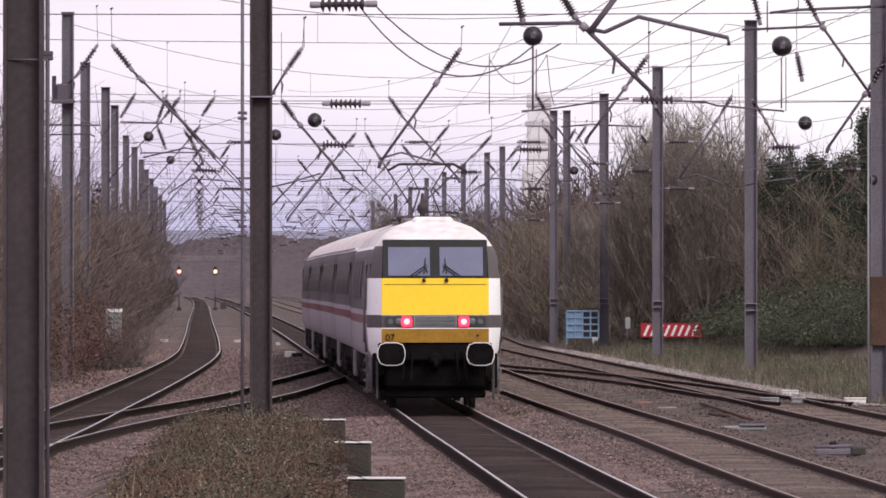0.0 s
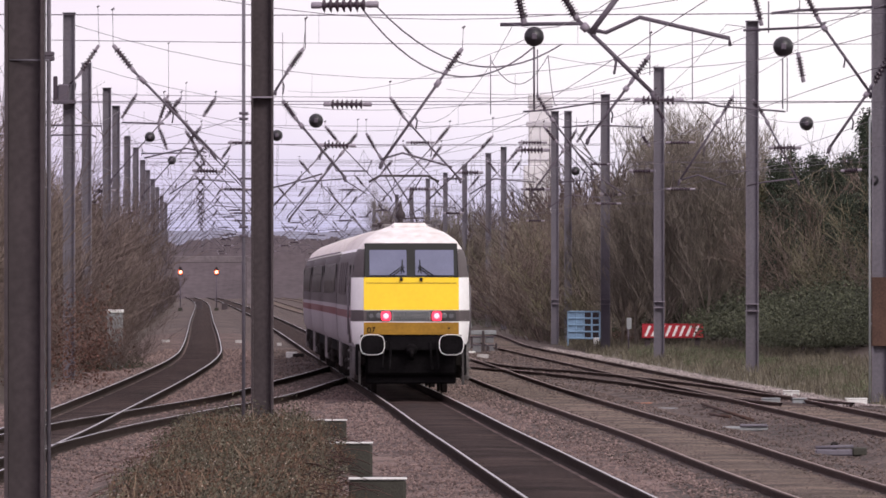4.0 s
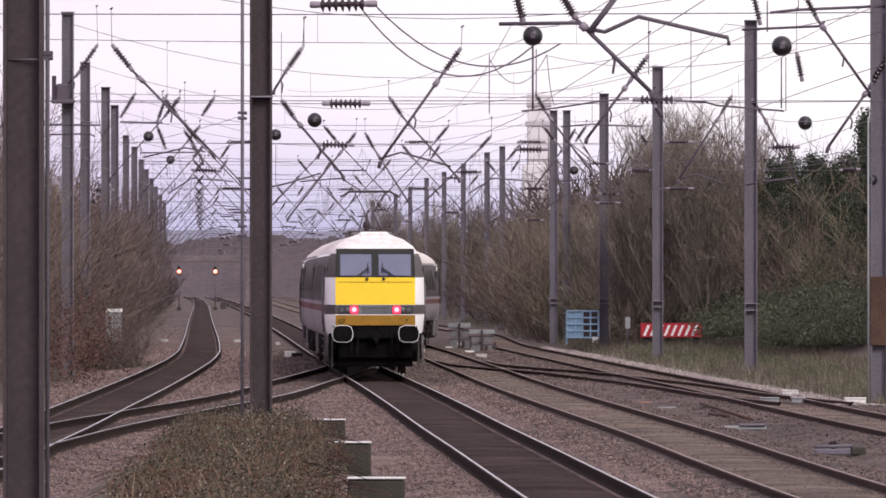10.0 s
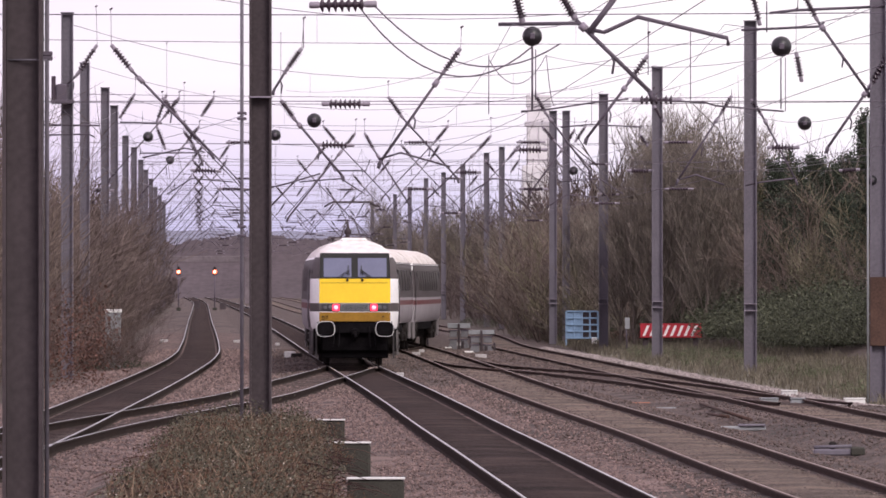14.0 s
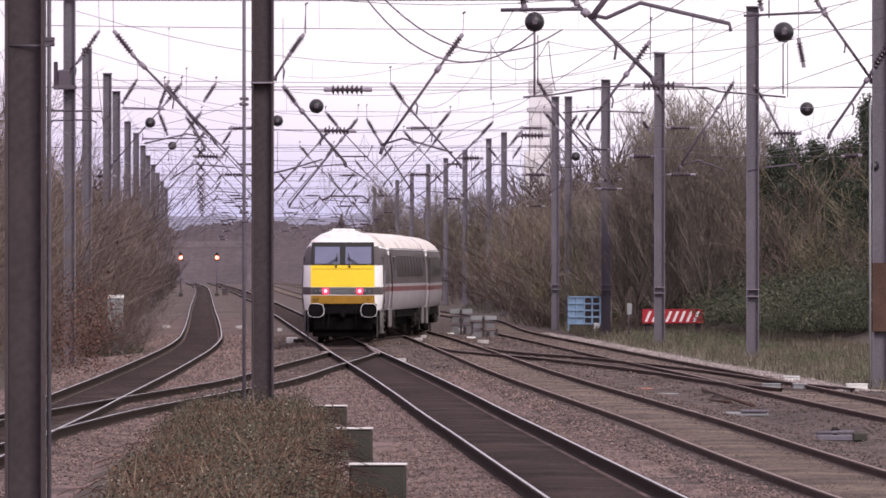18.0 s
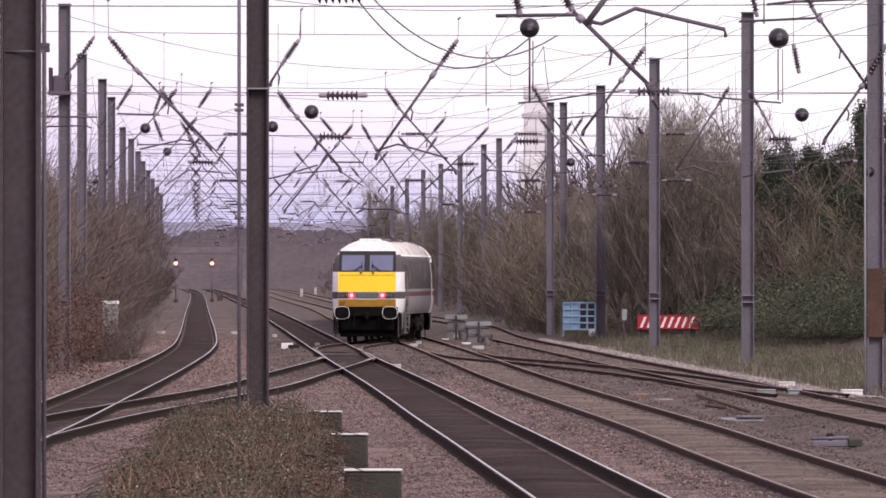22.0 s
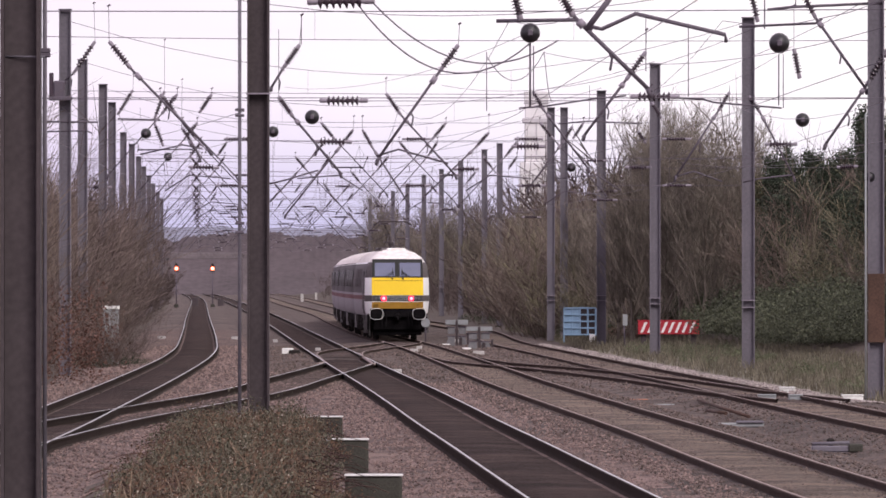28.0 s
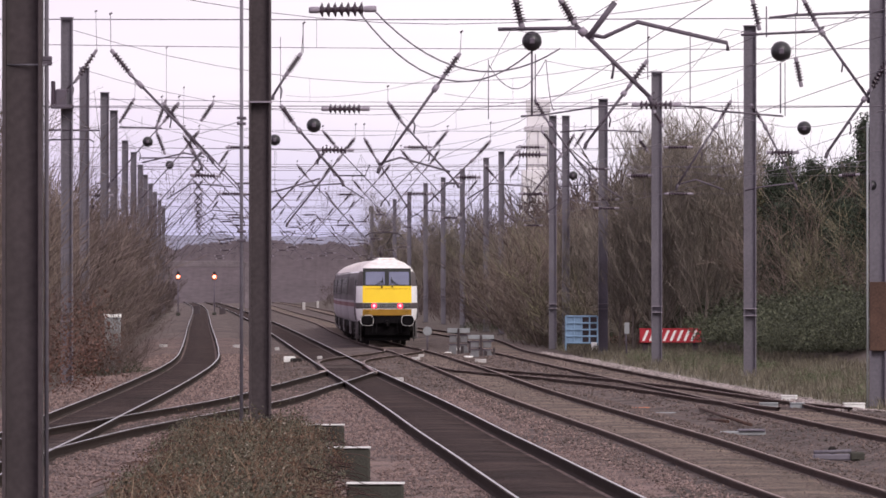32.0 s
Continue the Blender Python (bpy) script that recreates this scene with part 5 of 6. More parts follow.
# buffer stop with a red board and white slanting stripes
d = 338
stop = thing("buffer_stop", "red buffer stop board with slanting white stripes", "buffer stop", pose(8.534, 338, -0.05))
bw, z0, z1 = 1.141, 0.43 + 0.05, 0.937 + 0.05
part("board", box(bmesh.new(), (-bw, -0.06, z0), (bw, 0.06, z1), 0.015), M["red_sign"], stop)
for k in range(8):
    x = -bw * 0.93 + k * bw * 0.225
    bm = bmesh.new()
    vs = [bm.verts.new(v) for v in ((x, -0.08, z0 + 0.05), (x + 0.1, -0.08, z0 + 0.05), (x + 0.27, -0.08, z1 - 0.06), (x + 0.17, -0.08, z1 - 0.06))]
    bm.faces.new(vs)
    bm.normal_update()
    bmesh.ops.solidify(bm, geom=bm.faces[:], thickness=0.006)
    part("stripe", bm, M["white_sign"], stop)
for x in (-bw * 0.82, bw * 0.82):
    part("post", box(bmesh.new(), (x - 0.1, 0.06, -0.1), (x + 0.1, 0.3, z1 - 0.1), 0.02), M["dark_steel"], stop)
for x in (-bw * 0.82, bw * 0.82):
    part("stay", tube(bmesh.new(), [(x, 0.2, z0), (x, 1.6, 0)], 0.06), M["dark_steel"], stop)
for zz in (z0 - 0.01, z1 - 0.02):
    part("board_rim", box(bmesh.new(), (-bw - 0.02, -0.075, zz), (bw + 0.02, 0.07, zz + 0.035), 0.008), M["red_sign"], stop)

# blue crate
crate = thing("blue_crate", "blue slatted steel crate beside the mast", "crate", pose(5.866, 380, ground_z(5.866, 380)))
cw, ch = 0.665, 1.265 - 0.149
cz = 0.149 - ground_z(5.866, 380)
for k in range(5):
    z = cz + ch * k / 4
    part("rail", box(bmesh.new(), (-cw, -0.04, z - 0.035), (cw, 0.02, z + 0.035), 0.01), M["blue"], crate)
for k in range(5):
    x = -cw + 2 * cw * k / 4
    part("upright", box(bmesh.new(), (x - 0.035, -0.02, 0 if k in (0, 4) else cz), (x + 0.035, 0.03, cz + ch), 0.01), M["blue"], crate)
part("side_panel", box(bmesh.new(), (-cw, 0.02, cz), (0.0, 0.06, cz + ch), 0.01), M["blue"], crate)
part("back_panel", box(bmesh.new(), (-cw, 0.9, cz), (cw, 0.94, cz + ch), 0.01), M["dark_steel"], crate)
part("floor_plate", box(bmesh.new(), (-cw, 0.0, cz - 0.04), (cw, 0.94, cz), 0.01), M["dark_steel"], crate)
post = tagged(part("white_marker_board", box(bmesh.new(), (6.138, 372, -0.25), (6.37, 372.05, 0.221), 0.01), M["sign_white"]), "small white marker board beside the track", "marker board")
tagged(part("cable_trough", box(bmesh.new(), (4.115, 384.6, -0.3), (5.486, 385.4, -0.219), 0.03), M["dark_steel"]), "dark low cable box on the verge", "cable box")


def ground_signal(x, y, w, h):
    """A stand of grey sheet panels under a wide top board, on a dark post, seen from behind."""
    t = thing("ground_signal", "grey panelled ground signal stand seen from behind", "ground signal", pose(x, y, -0.26), "ground signals")
    part("top_board", box(bmesh.new(), (-w * 0.5, -0.04, h * 0.83), (w * 0.5, 0.0, h), 0.012), M["sign_grey"], t)
    part("post", box(bmesh.new(), (-0.045, -0.12, 0), (0.045, -0.045, h * 0.99), 0.012), M["dark_steel"], t)
    for s in (-1, 1):
        part("upper_panel", box(bmesh.new(), (min(s * 0.07, s * w * 0.4), -0.03, h * 0.5), (max(s * 0.07, s * w * 0.4), 0.0, h * 0.76), 0.012), M["panel_grey"], t)
        bm = bmesh.new()
        lo, hi = [[bm.verts.new((s * px, py, pz)) for px, pz in ((0.08, 0.08), (w * 0.48, 0.08), (w * 0.36, h * 0.42), (0.08, h * 0.42))] for py in (-0.04, 0.0)]
        bm.faces.new(lo)
        bm.faces.new(hi[::-1])
        for k in range(4):
            bm.faces.new((lo[k], lo[(k + 1) % 4], hi[(k + 1) % 4], hi[k]))
        bmesh.ops.recalc_face_normals(bm, faces=bm.faces)
        part("lower_panel", bm, M["panel_grey"], t)
    for z in (h * 0.42, h * 0.75):
        part("cross_bar", box(bmesh.new(), (-w * 0.46, -0.07, z - 0.018), (w * 0.46, -0.032, z + 0.018), 0.008), M["tube"], t)
    part("side_strut", box(bmesh.new(), (w * 0.46, -0.12, 0), (w * 0.54, -0.05, h * 0.5), 0.012), M["dark_steel"], t)
    part("cable_box", box(bmesh.new(), (w * 0.12, -0.2, 0), (w * 0.24, -0.08, h * 0.38), 0.02), M["dark_steel"], t)
    part("base_box", box(bmesh.new(), (-w * 0.66, -0.3, -0.02), (-w * 0.3, -0.06, 0.17), 0.03), M["sign_white"], t)


ground_signal(0.652, 360, 0.9, 0.857 + 0.26)
ground_signal(1.466, 340, 0.98, 0.694 + 0.26)
t = thing("disc_sign", "small grey round sign on a thin post", "sign", pose(-0.588, 362, -0.25))
part("plate", lathe(bmesh.new(), [(0.18, 0), (0.18, 0.03)], pose(0, 0, 0.735 + 0.25, 90), 16), M["sign_grey"], t)
part("post", tube(bmesh.new(), [(0, 0.05, 0), (0, 0.05, 0.735 + 0.25)], 0.035), M["tube"], t)
t = thing("number_plate_post", "thin post with a small pale plate", "sign", pose(6.847, 335, -0.2))
part("post", tube(bmesh.new(), [(0, 0, 0), (-0.05, 0, 1.118 + 0.2)], 0.03), M["tube"], t)
part("plate", box(bmesh.new(), (-0.09, -0.05, 0.762 + 0.2), (0.09, -0.02, 1.181 + 0.2), 0.01), M["sign_grey"], t)

cab = thing("lineside_cabinet", "grey location cabinet with a white roof on the bank", "cabinet", pose(-10.385, 285, ground_z(-10.385, 285)))
gz = ground_z(-10.385, 285)
part("case", box(bmesh.new(), (-0.25, -0.2, 0), (0.25, 0.2, 1.538 - gz), 0.02), M["sign_grey"], cab)
part("roof", box(bmesh.new(), (-0.27, -0.25, 1.538 - gz), (0.27, 0.25, 1.645 - gz), 0.012), M["sign_white"], cab)
part("door", box(bmesh.new(), (-0.2, -0.22, 0.15), (0.2, -0.2, 1.413 - gz), 0.008), M["sign_grey"], cab)


# bent wing rails where the connecting line meets the main line
for a, b in (((272.109, -3.435), (300.752, -4.135)), ((266.667, -1.933), (303.03, -2.727))):
    t = thing("wing_rail", "short bent wing rail at the crossing", "rail", group="wing rails")
    part("bar", tube(bmesh.new(), [(a[1] - 0.22, a[0] - 1.5, -0.04), (a[1], a[0], -0.03), (a[1] - 0.06, a[0] + 1.2, -0.03), (b[1], b[0], -0.03)], 0.04), M["rail_dull"], t)
    for k in (0.2, 0.7):
        part("chair", box(bmesh.new(), (a[1] + (b[1] - a[1]) * k - 0.1, a[0] + (b[0] - a[0]) * k - 0.15, -0.22), (a[1] + (b[1] - a[1]) * k + 0.1, a[0] + (b[0] - a[0]) * k + 0.15, -0.05), 0.02), M["rust"], t)


# concrete plinths along the near line, dark blocks with thin pale tops
for a, b, yy, d in ((614, 718, 845, 104), (572, 658, 782, 122), (536, 612, 742, 142)):
    x0, x1, zt = (a - 784) * d / 16000, (b - 784) * d / 16000, 2.5 + (499 - yy) * d / 16000
    t = thing("concrete_plinth", "low dark concrete plinth with a pale top", "plinth", pose((x0 + x1) / 2, d, 0), "concrete plinths")
    h = (x1 - x0) / 2
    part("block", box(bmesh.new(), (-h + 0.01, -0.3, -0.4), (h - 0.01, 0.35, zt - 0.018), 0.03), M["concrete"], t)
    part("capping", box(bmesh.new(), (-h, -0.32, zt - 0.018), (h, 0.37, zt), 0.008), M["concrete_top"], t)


def lump(name, px0, px1, py, z, depth, material, label, category, h=0.12):
    """A small thing lying on the ballast at the distance where it shows."""
    for _ in range(5):
        d = 16000 * (2.5 - z) / (py - 499)
        z = max(z, ground_z(((px0 + px1) / 2 - 784) * d / 16000, d) - 0.02)
    x0, x1 = (px0 - 784) * d / 16000, (px1 - 784) * d / 16000
    t = thing(name, label, category, pose((x0 + x1) / 2, d, z))
    w = (x1 - x0) / 2
    part("case", box(bmesh.new(), (-w, -depth / 2, 0), (w, depth / 2, h), 0.02), M[material], t)
    return t, w, h


t, w, h = lump("point_machine", 1441, 1530, 806, -0.2, 0.3, "steel", "grey point machine with a cranked rod on the ballast", "point machine", 0.1)
part("rod", tube(bmesh.new(), [(-w, -0.1, h + 0.03), (w * 0.5, -0.1, h + 0.05)], 0.03), M["steel"], t)
part("crank", box(bmesh.new(), (-w * 0.4, -0.1, h), (-w * 0.1, 0.1, h + 0.12), 0.03), M["gear"], t)
part("motor", box(bmesh.new(), (w * 0.45, -0.2, 0), (w * 1.02, 0.25, h + 0.03), 0.02), M["concrete"], t)
t, w, h = lump("point_machine", 1276, 1356, 762, -0.2, 0.3, "sign_grey", "grey point machine with a flat cover on the ballast", "point machine", 0.08)
part("cover", box(bmesh.new(), (-w * 0.2, -0.2, h), (w, 0.2, h + 0.04), 0.01), M["steel"], t)
lump("loose_sleeper_bar", 1160, 1222, 724, -0.22, 0.12, "sign_grey", "pale bar lying on the ballast", "bar", 0.04)
lump("orange_pipe", 1112, 1152, 716, -0.22, 0.12, "orange", "faded orange pipe lying on the ballast", "pipe", 0.05)
for a, b in (((1240, 716), (1330, 746)), ((1255, 735), (1290, 740))):
    pts = []
    for px, py in (a, b):
        dd = 16000 * 2.6 / (py - 499)
        pts.append(((px - 784) * dd / 16000, dd, -0.07))
    bar("loose_rail", pts, 0.032, "short rusty length of rail on the ballast", "rail", "rust", "loose rails")
for a, b, y, m, lab in ((1495, 1532, 716, "sign_white", "pale weathered lineside box"), (1384, 1412, 702, "sign_white", "pale cover plate beside the points"), (1400, 1425, 716, "sign_grey", "pale cover plate beside the points"), (1346, 1378, 716, "sign_grey", "pale cover plate beside the points")):
    t, w, h = lump("lineside_box", a, b, y, -0.2, 0.3, m, lab, "box", 0.12)
    part("lid", box(bmesh.new(), (-w * 1.05, -0.17, h), (w * 1.05, 0.17, h + 0.03), 0.008), M[m], t)
t, w, h = lump("point_motor", 504, 524, 633, -0.2, 0.4, "sign_white", "white-topped point motor beside the crossing", "point motor", 0.22)
part("housing", box(bmesh.new(), (w * 0.2, -0.3, 0), (w * 2.2, 0.2, 0.16), 0.03), M["gear"], t)
for a, b, y in ((284, 298, 606), (414, 428, 607), (563, 572, 628), (842, 862, 634), (700, 716, 668), (730, 745, 630), (742, 752, 625), (806, 822, 612), (488, 496, 612), (537, 542, 540), (562, 566, 536)):
    lump("marker_block", a, b, y, -0.22, 0.2, "pale_block", "small pale block on the ballast", "block", 0.14 if y > 560 else 0.9)

# loose stones of the ballast: pinkish between the tracks, oily dark ones between the rails
base = [(1, 0, 0), (0, 1, 0), (-1, 0, 0), (0, -1, 0), (0, 0, 1), (0, 0, -1)]


def stones(name, count, allowed, material, label, seed, lift=0.01):
    R = random.Random(seed)
    v, f = [], []
    while len(v) < 6 * count:
        y = 96 + 260 * R.random() ** 1.8
        x = R.uniform(-11, 12)
        if abs(x) > y * 0.052 or not allowed(x, y):
            continue
        s = (0.009 + 0.017 * R.random() ** 2) * (1 + (y - 96) / 170)
        z = ground_z(x, y) + lift
        a = R.uniform(0, 6.28)
        c, sn = math.cos(a), math.sin(a)
        n = len(v)
        for bx, by, bz in base:
            k = s * R.uniform(0.7, 1.3)
            v.append((x + k * (bx * c - by * sn), y + k * (bx * sn + by * c), z + k * bz * 0.8))
        for i in range(4):
            j = (i + 1) % 4
            f += [(n + i, n + j, n + 4), (n + j, n + i, n + 5)]
    me = bpy.data.meshes.new(name)
    me.from_pydata(v, [], f)
    me.materials.append(M[material])
    return tagged(new(name, me), label, "stones", kind="stuff")


def between_tracks(x, y):
    if any(abs(x - l.at(y)) < 0.84 for l in (MAIN, LOOP)) or any(0.64 < abs(x - l.at(y)) < 0.84 for l in (SECOND, THIRD)):
        return False
    if y < 270 and 0.64 < abs(x - CROSSING.at(y)) < 0.84 or 188 < y < 288 and 0.64 < abs(x - LADDER.at(y)) < 0.84:
        return False
    return not ((-4.0 < x < -1.5 and y < 135) or x > THIRD.at(y) + 2.2 or x < LOOP.at(y) - 2.4)


stones("shoulder_stones", 9000, lambda x, y: 188 < y and 1.15 < x - THIRD.at(y) < 2.5, "pale_stone", "fresh pale ballast along the edge of the verge", 23, 0.03)
stones("ballast_stones", 36000, lambda x, y: between_tracks(x, y) and (y < 228 and x < SECOND.at(y) - 1.0 or x < MAIN.at(y) - 2.4), "stone", "loose pinkish grey ballast stones", 21)
stones("worn_stones", 26000, lambda x, y: between_tracks(x, y) and (x > SECOND.at(y) - 1.6 or y > 215 and x > MAIN.at(y) - 2.8), "dim_stone", "loose worn brown ballast stones", 22)
# ---- the train ----
# half section of the body: (half width, height, paint below the point)
BODY = [(1.25, 1.02), (1.33, 1.16), (1.36, 1.50), (1.37, 1.675), (1.37, 1.845), (1.37, 1.945), (1.355, 2.50), (1.29, 3.00), (1.24, 3.14), (1.20, 3.20), (1.06, 3.40), (0.80, 3.58), (0.45, 3.71), (0.0, 3.76)]
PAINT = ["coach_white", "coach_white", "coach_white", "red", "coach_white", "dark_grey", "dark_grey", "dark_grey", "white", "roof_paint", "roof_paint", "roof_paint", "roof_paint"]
PAINTS = ["coach_white", "white", "red", "dark_grey", "roof_paint", "mid_grey", "dome_paint"]


def loft(rings, paints, cap=True):
    """Skins a row of half sections mirrored about the centre; rings of (x, y, z) from sill to crown."""
    bm = bmesh.new()
    full = []
    for ring in rings:
        pts = list(ring) + [(-x, y, z) for x, y, z in reversed(ring[:-1])]
        full.append([bm.verts.new(p) for p in pts])
    n = len(rings[0])
    for r0, r1 in zip(full, full[1:]):
        for k in range(len(r0) - 1):
            f = bm.faces.new((r0[k], r1[k], r1[k + 1], r0[k + 1]))
            seg = k if k < n - 1 else 2 * n - 3 - k
            f.material_index = PAINTS.index(paints[seg])
            f.smooth = True
    if cap:
        bm.faces.new(full[-1])
    bmesh.ops.recalc_face_normals(bm, faces=bm.faces)
    return bm


def rounded(bm, w, h, depth, m, corner=0.3, sides=6, mi=0):
    """A plate with rounded corners in the local x-z plane, from y 0 to depth."""
    pts = []
    r = corner * min(w, h)
    for cx, cz, a0 in ((w / 2 - r, h / 2 - r, 0), (-w / 2 + r, h / 2 - r, 90), (-w / 2 + r, -h / 2 + r, 180), (w / 2 - r, -h / 2 + r, 270)):
        for k in range(sides + 1):
            a = radians(a0 + 90 * k / sides)
            pts.append((cx + r * math.cos(a), cz + r * math.sin(a)))
    front = [bm.verts.new(m @ Vector((x, 0, z))) for x, z in pts]
    back = [bm.verts.new(m @ Vector((x, depth, z))) for x, z in pts]
    for f in [bm.faces.new(front), bm.faces.new(back[::-1])] + [bm.faces.new((front[k - 1], back[k - 1], back[k], front[k])) for k in range(len(pts))]:
        f.material_index = mi
    return bm


def seam(y, s, wide=0.07):
    """A dark upright joint that follows the side of a body from the sill to the gutter."""
    bm = bmesh.new()
    pts = [(s * (x + 0.006), z) for x, z in BODY[1:9]]
    a = [bm.verts.new((x, y, z)) for x, z in pts]
    b = [bm.verts.new((x, y + wide, z)) for x, z in pts]
    for k in range(len(pts) - 1):
        bm.faces.new((a[k], b[k], b[k + 1], a[k + 1]))
    bmesh.ops.solidify(bm, geom=bm.faces[:], thickness=0.008)
    return bm


def side_x(z):
    """Half width of the body at a height."""
    return float(np.interp(z, [h for _, h in BODY], [x for x, _ in BODY]))


def side_pane(s, y0, y1, z0, z1, proud=0.008):
    bm = bmesh.new()
    zs = sorted({z0, z1} | {h for _, h in BODY if z0 < h < z1})
    rows = [[bm.verts.new((s * (side_x(z) + proud), y, z)) for y in (y0, y1)] for z in zs]
    for a, b in zip(rows, rows[1:]):
        bm.faces.new((a[0], a[1], b[1], b[0]))
    bm.normal_update()
    bmesh.ops.solidify(bm, geom=bm.faces[:], thickness=0.012)
    return bm


def wheelset(parent, y, r=0.5):
    ws = part("wheelset", lathe(bmesh.new(), [(0.07, -0.9), (0.07, 0.9)], pose(0, 0, 0, 0, 90), 8), M["gear"], parent)
    ws.location = (0, y, r)
    for s in (-1, 1):
        prof = [(r * 0.3, -0.1), (r * 0.35, 0.0), (r * 0.86, 0.02), (r * 0.88, -0.03), (r, -0.03), (r, 0.06), (r * 1.05, 0.07), (r * 1.05, 0.1), (r * 0.3, 0.1)]
        part("wheel", lathe(bmesh.new(), prof, pose(s * 0.82, 0, 0, 0, -90 * s), 20), M["gear"], ws)
    return ws


def bogie(parent, y, base, r=0.5):
    """Side frames with axle boxes, springs and dampers between two wheelsets."""
    b = new("bogie")
    b.parent, b.location = parent, (0, y, 0)
    wheels = [wheelset(b, -base / 2, r), wheelset(b, base / 2, r)]
    for s in (-1, 1):
        bm = bmesh.new()
        x = 1.08 * s
        tube(bm, [(x, -base / 2 - 0.7, 0.72), (x, -base / 2 - 0.3, 0.82), (x, -0.6, 0.62), (x, 0.6, 0.62), (x, base / 2 + 0.3, 0.82), (x, base / 2 + 0.7, 0.72)], 0.11, 6)
        for yy in (-base / 2, base / 2):
            box(bm, (x - 0.11, yy - 0.2, 0.34), (x + 0.11, yy + 0.2, 0.66), 0.04)
            lathe(bm, [(0.11, 0), (0.13, 0.05), (0.09, 0.1), (0.13, 0.15), (0.09, 0.2), (0.13, 0.25), (0.1, 0.3)], pose(x, yy + 0.32, 0.5), 8)
            lathe(bm, [(0.11, 0), (0.13, 0.05), (0.09, 0.1), (0.13, 0.15), (0.09, 0.2), (0.13, 0.25), (0.1, 0.3)], pose(x, yy - 0.32, 0.5), 8)
        lathe(bm, [(0.26, 0), (0.26, 0.4)], pose(x * 0.95, 0, 0.6), 10)
        tube(bm, [(x * 1.1, -0.9, 0.55), (x * 1.1, 0.9, 0.75)], 0.05, 6)
        part("side_frame", bm, M["gear"], b)
    return b, wheels


def underframe_box(parent, y0, y1, z0, z1, half=1.15):
    bm = bmesh.new()
    box(bm, (-half, y0, z0), (half, y1, z1), 0.05)
    part("equipment_box", bm, M["black"], parent)


def pantograph(parent, y):
    p = part("pantograph", box(bmesh.new(), (-0.6, y - 0.6, 3.76), (0.6, y + 0.6, 3.84), 0.02), M["dark_steel"], parent, "raised steel pantograph")
    bm = bmesh.new()
    for s in (-1, 1):
        lathe(bm, [(0.05, 0), (0.1, 0.04), (0.05, 0.08), (0.1, 0.12), (0.05, 0.16)], pose(s * 0.5, y - 0.5, 3.62), 8)
        tube(bm, [(s * 0.3, y, 3.85), (s * 0.12, y + 1.0, 4.35)], 0.02)
        tube(bm, [(s * 0.12, y + 1.0, 4.35), (s * 0.4, y, 4.86)], 0.014)
    part("arm", bm, M["dark_steel"], p)
    for dy in (-0.14, 0.14):
        part("contact_strip", tube(bmesh.new(), [(-0.8, y + dy, 4.76), (-0.55, y + dy, 4.9), (0.55, y + dy, 4.9), (0.8, y + dy, 4.76)], 0.03), M["dark_steel"], p)


